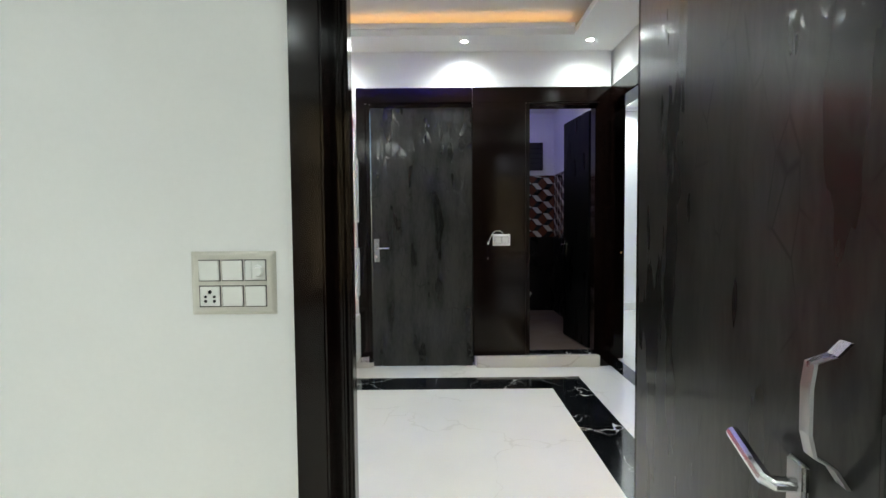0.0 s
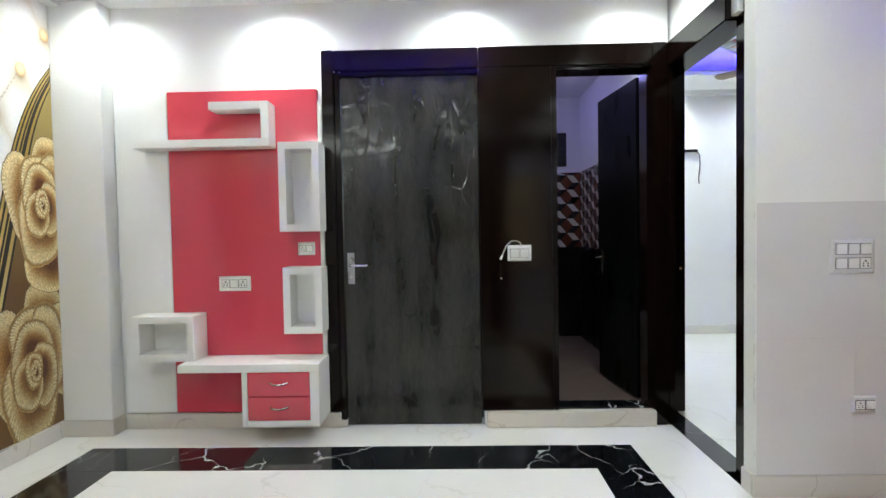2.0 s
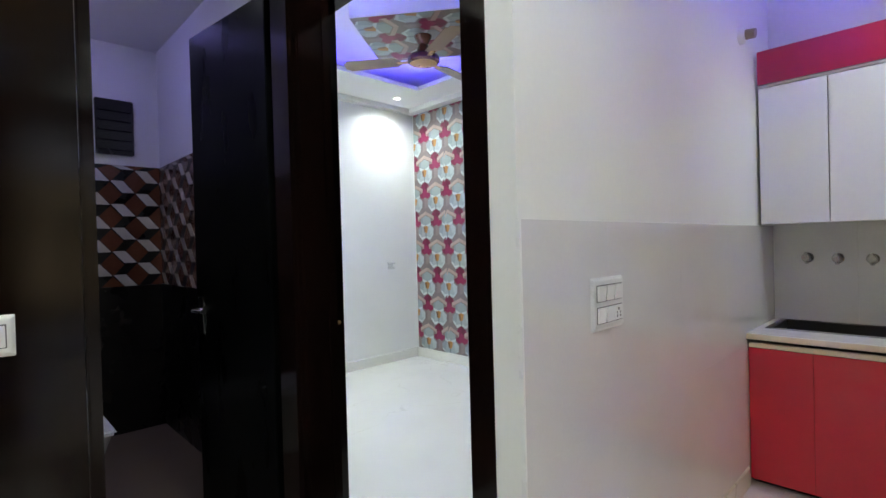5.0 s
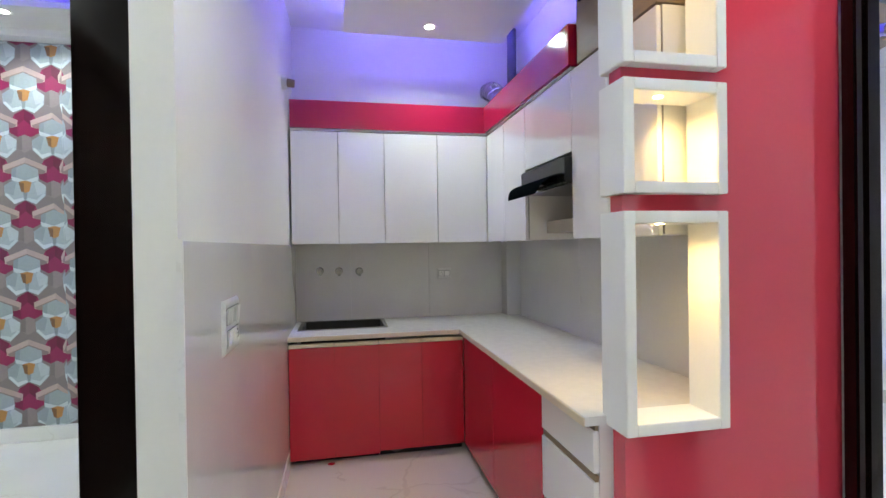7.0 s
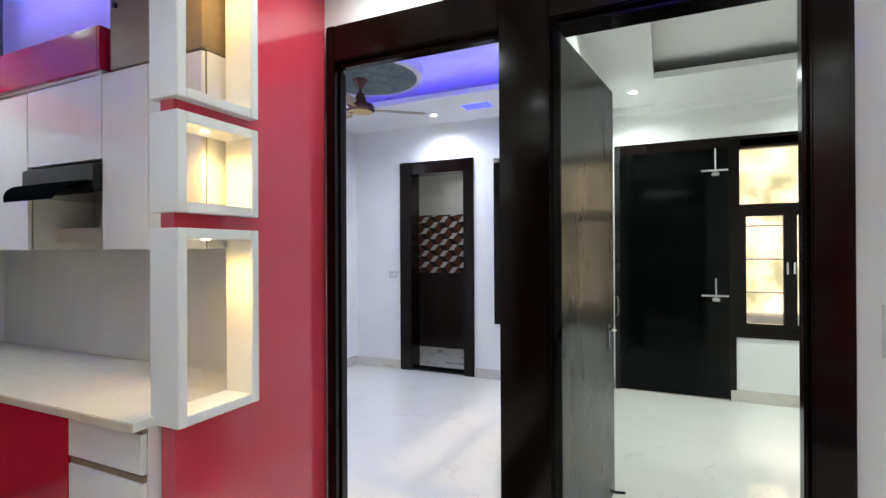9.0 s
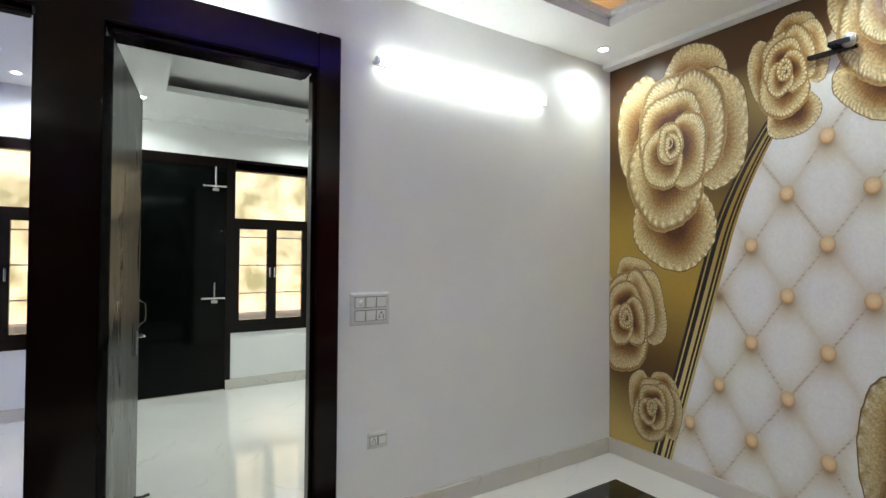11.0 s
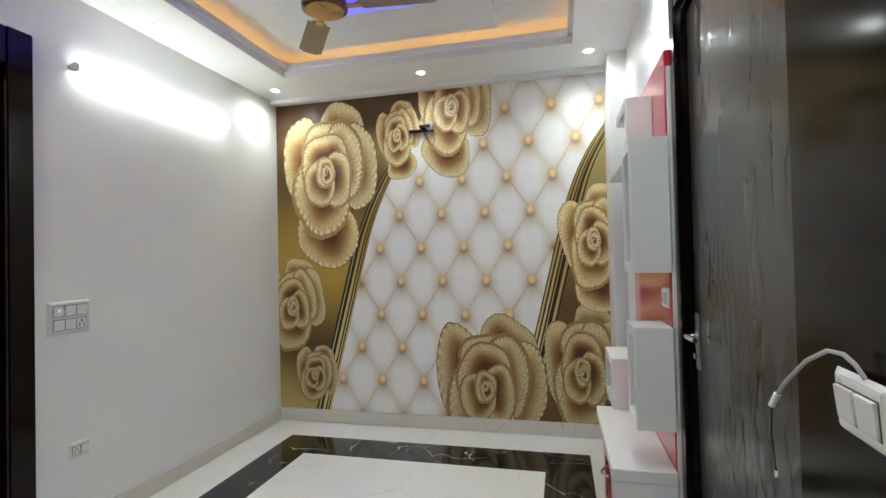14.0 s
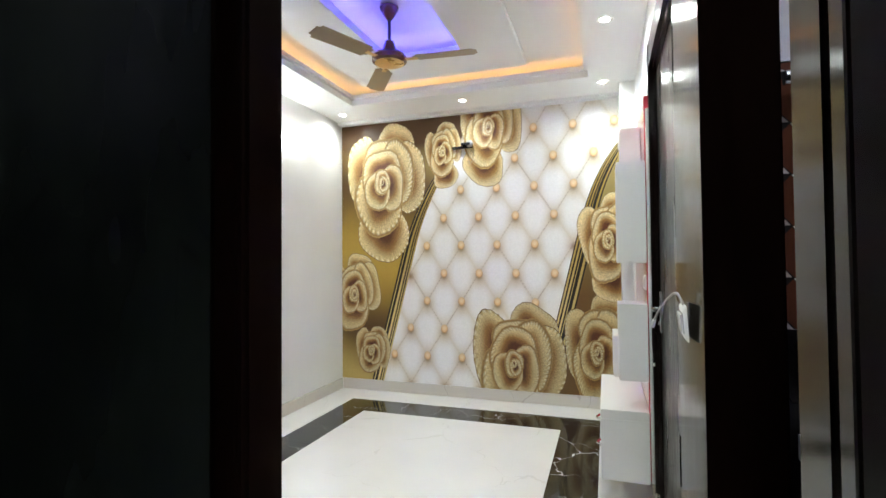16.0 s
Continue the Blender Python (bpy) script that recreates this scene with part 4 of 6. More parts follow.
def wall_unit(x0, x1, y0, y1, face, fronts, label, z0=WALLCAB):
    u = thing("wall_cabinet", label, "kitchen cabinet", "kitchen wall cabinets", at=((x0 + x1) / 2, (y0 + y1) / 2, z0))
    if face == "x":
        part("body", boxes((x0 + 0.024, x1, y0, y1, z0, WT)), LAMW, u)
        # the grey sheet behind the doors stands in for shade in the gaps
        part("gap_backing", boxes((x0 + 0.0205, x0 + 0.0235, y0 + 0.001, y1 - 0.001, z0 + 0.001, WT - 0.001)), GAP_SHADE, u, "grey sheet that paints the shade in the door gaps")
        for a, b in fronts:
            part("door", boxes((x0, x0 + 0.018, a + 0.0022, b - 0.0022, z0 - 0.004, WT - 0.004), bevel=0.0015), GLOSSW, u)
    else:
        part("body", boxes((x0, x1, y0, y1 - 0.024, z0, WT)), LAMW, u)
        part("gap_backing", boxes((x0 + 0.001, x1 - 0.001, y1 - 0.0235, y1 - 0.0205, z0 + 0.001, WT - 0.001)), GAP_SHADE, u, "grey sheet that paints the shade in the door gaps")
        for a, b in fronts:
            part("door", boxes((a + 0.0022, b - 0.0022, y1 - 0.018, y1, z0 - 0.004, WT - 0.004), bevel=0.0015), GLOSSW, u)
    return u


WX, WY = 3.75, 2.03
wall_unit(WX, 4.068, 2.783, 3.418, "x", [(2.783, 3.101), (3.101, 3.418)], "white gloss two-door wall cabinet")
wall_unit(WX, 4.068, 2.032, 2.783, "x", [(2.032, 2.401), (2.401, 2.783)], "white gloss two-door wall cabinet in the corner")
wall_unit(2.98, 3.748, 1.71, WY, "y", [(2.98, 3.36), (3.36, 3.748)], "white gloss wall cabinet beside the hood")
wall_unit(2.39, 2.98, 1.71, WY, "y", [(2.39, 2.98)], "short white gloss wall cabinet above the hood", 1.80)
wall_unit(1.76, 2.39, 1.71, WY, "y", [(1.76, 2.08), (2.08, 2.39)], "white gloss wall cabinet beside the niche wall")
struct("trim_hood_back", boxes((2.39, 2.98, 1.709, 1.90, 1.43, 1.50), (2.40, 2.97, 1.709, 1.72, 1.50, 1.79)), mk("beige_hood_back", (0.45, 0.4, 0.34), 0.4), "beige box behind the cooker hood", "panel")

band = thing("cornice_band", "crimson gloss band along the top of the wall cabinets", "cornice", at=(3.5, 2.3, 2.18))
part("front_long", boxes((WX - 0.012, WX + 0.01, 2.03, 3.418, 2.185, 2.375), bevel=0.002), MAGENTA, band)
part("front_short", boxes((2.39, WX - 0.012, 2.03, 2.052, 2.185, 2.375), bevel=0.002), MAGENTA, band)
part("end_return", boxes((2.37, 2.39, 1.72, 2.052, 2.185, 2.375), bevel=0.002), MAGENTA, band)
part("base_board", boxes((WX + 0.01, 4.06, 2.03, 3.418, 2.172, 2.184), (2.39, WX, 1.71, 2.03, 2.172, 2.184)), LAMW, band)
duct_box = thing("duct_housing", "brown plywood housing above the wall cabinet", "duct housing", at=(2.1, 1.9, 2.18))
part("panel", boxes((1.76, 2.33, 1.71, 2.03, 2.175, 2.795), bevel=0.002), BROWNW, duct_box)
bm = bmesh.new()
lathe(bm, [(0.002, 0), (0.012, 0.0), (0.014, 0.012), (0.002, 0.016)], 16)
bm.transform(pose(2.29, 2.03, 2.45, -90, 0, 0))
part("knob", bm, DARKP, duct_box, "dark round knob", True)

hood = thing("cooker_hood", "black curved-glass cooker hood with dark steel body", "cooker hood", at=(2.68, 1.95, 1.65))
part("body", boxes((2.40, 2.97, 1.722, 2.06, 1.655, 1.775), bevel=0.006), mk("dark_hood_steel", (0.03, 0.035, 0.04), 0.2, metal=0.6, var=0.2), hood)
bm = bmesh.new()
n = 16
rows_v = []
for i in range(n + 1):
    a = i / n
    y, z = 2.06 + 0.115 * math.sin(a * 1.35), 1.70 - 0.11 * (1 - math.cos(a * 1.35))
    half = 0.262 - 0.07 * a * a
    rows_v.append([bm.verts.new((2.685 + s * half, y + dy, z + dz)) for s in (-1, -0.33, 0.33, 1) for dy, dz in ((0, 0), (0, -0.006))])
for ra, rb in zip(rows_v, rows_v[1:]):
    for k in range(3):
        bm.faces.new((ra[2 * k], ra[2 * k + 2], rb[2 * k + 2], rb[2 * k]))
        bm.faces.new((ra[2 * k + 1], rb[2 * k + 1], rb[2 * k + 3], ra[2 * k + 3]))
    bm.faces.new((ra[0], rb[0], rb[1], ra[1]))
    bm.faces.new((ra[6], ra[7], rb[7], rb[6]))
part("glass_canopy", bm, SMOKED, hood, "smoked curved glass", True)
part("control_bar", boxes((2.50, 2.87, 2.06, 2.075, 1.665, 1.695), bevel=0.004), DARKP, hood, "steel control bar")
part("underside_filter", boxes((2.42, 2.95, 1.74, 2.04, 1.645, 1.654)), TAPM, hood, "steel grease filter")

duct = thing("exhaust_duct", "ribbed silver exhaust duct above the wall cabinets", "duct", at=(3.9, 1.9, 2.4))
bm = bmesh.new()
pts = [Vector((3.80, 1.86, 2.19)), Vector((3.82, 1.88, 2.40)), Vector((3.88, 1.90, 2.52)), Vector((4.0, 1.91, 2.58)), Vector((4.068, 1.91, 2.59))]
tube_along(bm, pts, 0.07, 20)
part("hose", bm, STEEL, duct, "silver flexible hose", True)
for k in range(9):
    a = k / 8 * 3.999
    i = int(a)
    p = pts[i].lerp(pts[i + 1], a - i)
    d = (pts[i + 1] - pts[i]).normalized()
    bm = bmesh.new()
    cyl(bm, p - d * 0.005, p + d * 0.005, 0.075, None, 20)
    part("rib", bm, CHROME, duct)
part("ceiling_pipe", (lambda b: (cyl(b, (3.82, 1.80, 2.2), (3.82, 1.80, 2.995), 0.035), b)[1])(bmesh.new()), mk("blue_grey_pipe", (0.1, 0.1, 0.16), 0.4), duct, "thin dark pipe", True)

# red partition with three lit through-niches
RX, RX1 = 1.648, 1.715
pw = thing("niche_partition", "red gloss partition panel between kitchen and hall", "partition", kind="structure", at=(1.68, 1.9, 0))
NY0, NY1 = 1.898, 2.255        # niche boxes along y
NICHES = [(0.785, 1.462), (1.515, 1.86), (1.905, 2.56)]
rows = [(RX, RX1, 1.42, NY0 + 0.02, 0, SOF), (RX, RX1, NY0 + 0.02, NY1 - 0.02, 0, NICHES[0][0] + 0.02)]
zs = [NICHES[0][1] - 0.02, NICHES[1][0] + 0.02, NICHES[1][1] - 0.02, NICHES[2][0] + 0.02, NICHES[2][1] - 0.02, SOF]
for a, b in zip(zs[::2], zs[1::2]):
    rows.append((RX, RX1, NY0 + 0.02, NY1 - 0.02, a, b))
part("panel", boxes(*rows), RED, pw)
for z0, z1 in NICHES:
    t = 0.036
    x0, x1 = RX - 0.045, RX1 + 0.03
    fr = part("niche_box", boxes((x0, x1, NY0, NY0 + t, z0, z1), (x0, x1, NY1 - t, NY1, z0, z1), (x0 + 0.0005, x1 - 0.0005, NY0 + t, NY1 - t, z0, z0 + t), (x0 + 0.0005, x1 - 0.0005, NY0 + t, NY1 - t, z1 - t, z1), bevel=0.0025), LAMW, pw, "white box frame, open right through")
    bm = bmesh.new()
    lathe(bm, [(0.001, -0.003), (0.013, -0.003), (0.015, 0.0), (0.001, 0.0)], 18)
    bm.transform(pose((x0 + x1) / 2 - 0.01, (NY0 + NY1) / 2 + 0.02, z1 - t))
    part("bulb", bm, NICHE, fr, "small warm bulb")
    lamp = new("niche_lamp", bpy.data.lights.new("niche_lamp", "SPOT"))
    lamp.data.energy, lamp.data.spot_size, lamp.data.spot_blend, lamp.data.shadow_soft_size, lamp.data.color = 4.2, radians(165), 0.8, 0.02, (1, 0.66, 0.22)
    lamp.matrix_basis = pose((x0 + x1) / 2 - 0.01, (NY0 + NY1) / 2 + 0.02, z1 - t - 0.012)


# ---- hall: media wall ----
PY = 4.272
mw = thing("media_wall", "red and white laminate media wall backing", "media wall", at=(-1.46, 4.29, 0.115))
part("red_board", boxes((-1.785, -0.806, PY, 4.309, 0.116, 2.216), bevel=0.004), RED, mw, "red gloss board")
part("white_board", boxes((-2.118, -1.787, PY + 0.002, 4.309, 0.116, 2.20), bevel=0.003), LAMW, mw, "white board")
part("edge_strip", boxes((-0.806, -0.782, PY + 0.006, 4.309, 0.116, 2.14), bevel=0.002), LAMW, mw, "white edge strip")


def open_box(name, x0, x1, z0, z1, depth, label, t=0.045, back=True):
    b = thing(name, label, "wall shelf", "white box shelves on the media wall", at=((x0 + x1) / 2, PY, z0))
    y0 = PY - depth
    part("side", boxes((x0, x0 + t, y0, PY - 0.001, z0, z1), bevel=0.0025), LAMW, b)
    part("side", boxes((x1 - t, x1, y0, PY - 0.001, z0, z1), bevel=0.0025), LAMW, b)
    part("bottom", boxes((x0 + t, x1 - t, y0 + 0.0005, PY - 0.001, z0, z0 + t), bevel=0.002), LAMW, b)
    part("top", boxes((x0 + t, x1 - t, y0 + 0.0005, PY - 0.001, z1 - t, z1), bevel=0.002), LAMW, b)
    if back:
        part("back", boxes((x0 + t, x1 - t, PY - 0.012, PY - 0.001, z0 + t, z1 - t)), LAMW, b)
    return b


open_box("box_shelf", -1.015, -0.762, 1.298, 1.852, 0.15, "tall white open box shelf on the red panel")
open_box("box_shelf", -1.005, -0.762, 0.66, 1.075, 0.15, "white open box shelf above the drawer unit")
cs = open_box("corner_box_shelf", -1.955, -1.565, 0.498, 0.782, 0.17, "low white open box shelf resting on the bench")
hook = thing("hook_shelf", "white L-shaped floating shelf with a short upper return", "wall shelf", at=(-1.4, PY, 1.83))
part("lower_board", boxes((-1.945, -1.078, PY - 0.12, PY - 0.001, 1.835, 1.885), bevel=0.003), LAMW, hook)
part("upright", boxes((-1.128, -1.078, PY - 0.12, PY - 0.001, 1.886, 2.115), bevel=0.003), LAMW, hook)
part("upper_board", boxes((-1.455, -1.129, PY - 0.12, PY - 0.001, 2.065, 2.115), bevel=0.003), LAMW, hook)

bench = thing("media_bench", "white floating bench with two red drawers", "media bench", at=(-1.2, 4.1, 0.16))
BY = 4.02
part("top_board", boxes((-1.63, -0.765, BY, PY - 0.001, 0.448, 0.497), bevel=0.003), LAMW, bench)
part("side", boxes((-0.822, -0.765, BY + 0.001, PY - 0.001, 0.115, 0.447), bevel=0.003), LAMW, bench)
part("side", boxes((-1.238, -1.205, BY + 0.001, PY - 0.001, 0.115, 0.447), bevel=0.003), LAMW, bench)
part("bottom", boxes((-1.205, -0.822, BY + 0.0015, PY - 0.001, 0.115, 0.15), bevel=0.002), LAMW, bench)
for z0, z1 in ((0.152, 0.296), (0.30, 0.446)):
    dr = part("drawer", boxes((-1.203, -0.824, BY + 0.004, PY - 0.02, z0, z1), bevel=0.002), RED, bench, "red gloss drawer")
    bm = bmesh.new()
    zc = (z0 + z1) / 2 + 0.01
    tube_along(bm, [(-1.065 + 0.11 * k / 10, BY + 0.004 - 0.028 * math.sin(math.pi * k / 10), zc - 0.006 * math.sin(math.pi * k / 10)) for k in range(11)], 0.006)
    part("handle", bm, CHROME, dr, "curved chrome handle", True)


# ---- printed mural on the west wall ----
def colour_print(name, rough=0.35, grain=0.12, scale=70):
    """A printed sheet: its inks come from the sheet's own colour layer, with paper grain."""
    m = bpy.data.materials.new(name)
    m.use_nodes = True
    nt = m.node_tree
    b = nt.nodes["Principled BSDF"]
    at = nt.nodes.new("ShaderNodeVertexColor")
    at.layer_name = "ink"
    no = nt.nodes.new("ShaderNodeTexNoise")
    no.inputs["Scale"].default_value, no.inputs["Detail"].default_value = scale, 4
    co = nt.nodes.new("ShaderNodeTexCoord")
    nt.links.new(co.outputs["Object"], no.inputs["Vector"])
    r = nt.nodes.new("ShaderNodeMapRange")
    nt.links.new(no.outputs[0], r.inputs[0])
    r.inputs["From Min"].default_value, r.inputs["From Max"].default_value = 0.3, 0.7
    r.inputs["To Min"].default_value, r.inputs["To Max"].default_value = 1 - grain, 1 + grain
    mx = nt.nodes.new("ShaderNodeMix")
    mx.data_type, mx.blend_type = "RGBA", "MULTIPLY"
    mx.inputs["Factor"].default_value = 1
    nt.links.new(at.outputs[0], mx.inputs["A"])
    nt.links.new(r.outputs[0], mx.inputs["B"])
    nt.links.new(mx.outputs["Result"], b.inputs["Base Color"])
    b.inputs["Roughness"].default_value = rough
    bp = nt.nodes.new("ShaderNodeBump")
    bp.inputs["Strength"].default_value, bp.inputs["Distance"].default_value = 0.05, 0.002
    nt.links.new(no.outputs[0], bp.inputs["Height"])
    nt.links.new(bp.outputs[0], b.inputs["Normal"])
    return m


PRINT = colour_print("mural_print", 0.35, 0.04)
GLITTER = colour_print("mural_glitter_print", 0.4, 0.30, 90)


def sheet(name, verts, faces, inks, material, parent, label=""):
    me = bpy.data.meshes.new(name)
    me.from_pydata([tuple(v) for v in verts], [], [tuple(f) for f in faces])
    layer = me.color_attributes.new("ink", "FLOAT_COLOR", "POINT")
    flat = np.ones((len(verts), 4), dtype=np.float32)
    flat[:, :3] = np.clip(inks, 0, 1)
    layer.data.foreach_set("color", flat.ravel())
    me.materials.append(material)
    ob = new(name, me)
    ob.parent = parent
    return tagged(ob, label)


def mixed(a, b, f):
    f = np.clip(np.asarray(f, dtype=float), 0, 1)[..., None]
    return np.asarray(a) * (1 - f) + np.asarray(b) * f


MX = -2.478
MY0, MY1, MZ0, MZ1 = 1.424, 4.188, 0.106, 2.744
LY, LZ, OY, OZ = 0.355, 0.2715, 3.441, 2.011      # spacing and origin of the buttons


def left_edge(z):
    return 1.867 + 0.2655 * z + 0.25 * np.clip(z - 1.5, 0, None) ** 2


def right_edge(z):
    return 3.435 + 0.25 * z + 0.245 * np.clip(z - 1.5, 0, None) ** 3


mural = thing("rose_mural", "gold rose and white tufted leather print covering the wall", "mural")
ny, nz = 300, 286
gy, gz = np.meshgrid(np.linspace(MY0, MY1, ny), np.linspace(MZ0, MZ1, nz))
a = (gy - OY) / LY + (gz - OZ) / (2 * LZ)
b = (gy - OY) / LY - (gz - OZ) / (2 * LZ)
fa, fb = np.abs(a - np.round(a)), np.abs(b - np.round(b))
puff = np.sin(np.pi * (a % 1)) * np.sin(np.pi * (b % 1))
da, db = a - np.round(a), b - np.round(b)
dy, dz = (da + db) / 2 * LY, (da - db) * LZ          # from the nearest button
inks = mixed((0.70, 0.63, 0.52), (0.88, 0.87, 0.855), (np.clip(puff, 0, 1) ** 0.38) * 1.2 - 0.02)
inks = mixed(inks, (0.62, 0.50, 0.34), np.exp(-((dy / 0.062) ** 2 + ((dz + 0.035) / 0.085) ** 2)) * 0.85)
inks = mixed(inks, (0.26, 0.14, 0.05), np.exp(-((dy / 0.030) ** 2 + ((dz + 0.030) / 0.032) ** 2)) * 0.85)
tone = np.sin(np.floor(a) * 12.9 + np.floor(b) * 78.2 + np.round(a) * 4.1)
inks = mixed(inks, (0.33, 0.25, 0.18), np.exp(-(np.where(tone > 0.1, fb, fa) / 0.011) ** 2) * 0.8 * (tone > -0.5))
gold = mixed((0.12, 0.055, 0.010), (0.58, 0.37, 0.06), 0.5 + 0.5 * np.sin(gz * 4.2 + 1.0 + 0.7 * gy))
gold = mixed(gold, (0.72, 0.56, 0.20), np.clip(np.sin(gz * 2.1 + gy * 1.3 - 0.6), 0, 1) ** 4 * 0.7)
gold = mixed(gold, (0.115, 0.05, 0.014), np.clip((gz - 2.25) * 4, 0, 1))
gold = gold * 0.82
inks = np.where(((gy < left_edge(gz) - 0.05) | ((gz > 2.36) & (gy < 2.72)))[..., None], gold, inks)
right_gold = mixed((0.14, 0.07, 0.02), (0.36, 0.27, 0.09), np.clip(gz - 1.0, 0, 1))
inks = np.where((gy > right_edge(gz) + 0.07)[..., None], right_gold, inks)
vs = np.stack([np.full(gy.size, MX), gy.ravel(), gz.ravel()], 1)
i, j = np.meshgrid(np.arange(ny - 1), np.arange(nz - 1))
k = (j * ny + i).ravel()
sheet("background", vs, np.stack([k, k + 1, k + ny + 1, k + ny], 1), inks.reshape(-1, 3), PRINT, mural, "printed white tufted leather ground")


def ribbon(edge, off0, off1, z0, z1, ink_a, ink_b, lift):
    zs_ = np.linspace(z0, z1, 60)
    e = edge(zs_)
    keep_y = lambda y: np.clip(y, MY0, MY1)
    taper = 0.6 + 0.4 * np.clip((z1 - zs_) / (z1 - z0) * 2.5, 0, 1)
    left, right = keep_y(e + off0 * taper), keep_y(e + off1 * taper)
    v = np.concatenate([np.stack([np.full(60, MX + lift), left, zs_], 1), np.stack([np.full(60, MX + lift), right, zs_], 1)])
    f = [(n, n + 1, 61 + n, 60 + n) for n in range(59)]
    w = 0.5 + 0.5 * np.sin(zs_ * 2.3 + 0.5)
    c = mixed(ink_a, ink_b, w)
    return v, f, np.concatenate([c, c])


BLK, GLD, PALE = (0.012, 0.009, 0.006), (0.40, 0.25, 0.05), (0.78, 0.62, 0.26)
PALE_GOLD = (0.62, 0.50, 0.20)
LEFT_BAND = ((-0.125, 0.0, BLK, BLK, 0.0006), (-0.106, -0.096, GLD, PALE, 0.0011), (-0.070, -0.046, GLD, PALE, 0.0011), (-0.032, -0.022, GLD, PALE, 0.0011), (-0.010, 0.006, GLD, PALE_GOLD, 0.0011))
RIGHT_BAND = ((0.0, 0.145, BLK, BLK, 0.0006), (0.010, 0.026, GLD, PALE, 0.0011), (0.040, 0.058, GLD, PALE, 0.0011), (0.072, 0.080, GLD, PALE_GOLD, 0.0011), (0.108, 0.130, GLD, PALE_GOLD, 0.0011))
for edge, z0, z1, rows_ in ((left_edge, MZ0, 2.36, LEFT_BAND), (right_edge, MZ0, 2.40, RIGHT_BAND)):
    for off0, off1, ia, ib, lift in rows_:
        v, f, c = ribbon(edge, off0, off1, z0, z1, ia, ib, lift)
        sheet("printed_band", v, f, c, PRINT, mural)


def petal(cy, cz, ry, rz, row, lift, rng, shade, halo):
    """One rounded petal: brown hollow towards the heart, pleated cream cheek, beaded glitter rim, thin shadow outside."""
    py, pz, a_, b_, hy, hz, turn = row
    n, m = 121, 17
    ph, ph2 = rng.uniform(0, 6), rng.uniform(0, 6)
    th, u = np.meshgrid(np.linspace(0, math.tau, n), np.linspace(0, 1, m))
    s_ = np.where(u < 0.88, u / 0.88, 1 + (u - 0.88) / 0.12 * halo)
    wave = 1 + 0.040 * np.sin(3 * th + ph) + 0.022 * np.sin(5 * th + ph2) + 0.007 * np.sin(17 * th + ph) + 0.005 * np.sin(31 * th + ph2)
    ct, st_ = np.cos(th), np.sin(th)
    ey = a_ * wave * np.sign(ct) * np.abs(ct) ** 0.9
    ez = b_ * wave * np.sign(st_) * np.abs(st_) ** 0.9
    k0, k1 = math.cos(radians(turn)), math.sin(radians(turn))
    oy, oz = py + ey * k0 - ez * k1, pz + ey * k1 + ez * k0
    y, z = cy + ry * (hy + s_ * (oy - hy)), cz + rz * (hz + s_ * (oz - hz))
    size = np.hypot(ry * (oy - hy), rz * (oz - hz))          # hollow to rim, in metres
    edge_in = (1 - s_) * size                                # how far inside the rim
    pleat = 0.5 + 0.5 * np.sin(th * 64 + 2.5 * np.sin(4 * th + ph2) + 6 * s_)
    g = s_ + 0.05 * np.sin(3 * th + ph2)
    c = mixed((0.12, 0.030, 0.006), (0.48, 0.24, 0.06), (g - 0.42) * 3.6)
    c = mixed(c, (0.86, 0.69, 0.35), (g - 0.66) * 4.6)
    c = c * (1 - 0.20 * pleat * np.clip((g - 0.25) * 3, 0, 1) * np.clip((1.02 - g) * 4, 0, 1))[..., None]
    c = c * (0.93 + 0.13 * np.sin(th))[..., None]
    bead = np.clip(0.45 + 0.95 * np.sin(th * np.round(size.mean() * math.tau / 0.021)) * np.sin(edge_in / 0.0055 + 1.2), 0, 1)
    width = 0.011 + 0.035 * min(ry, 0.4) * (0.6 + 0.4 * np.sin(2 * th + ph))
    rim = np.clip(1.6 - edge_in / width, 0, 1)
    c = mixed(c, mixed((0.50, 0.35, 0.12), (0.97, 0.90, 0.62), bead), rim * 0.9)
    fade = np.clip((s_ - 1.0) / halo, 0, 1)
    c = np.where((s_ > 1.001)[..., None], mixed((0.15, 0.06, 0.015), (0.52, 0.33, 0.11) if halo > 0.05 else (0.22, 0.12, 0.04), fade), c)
    vs_ = np.stack([np.full(y.size, MX + lift), np.clip(y, MY0, MY1).ravel(), np.clip(z, MZ0, MZ1).ravel()], 1)
    i_, j_ = np.meshgrid(np.arange(n - 1), np.arange(m - 1))
    k_ = (j_ * n + i_).ravel()
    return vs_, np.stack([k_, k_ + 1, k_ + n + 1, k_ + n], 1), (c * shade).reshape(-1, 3)


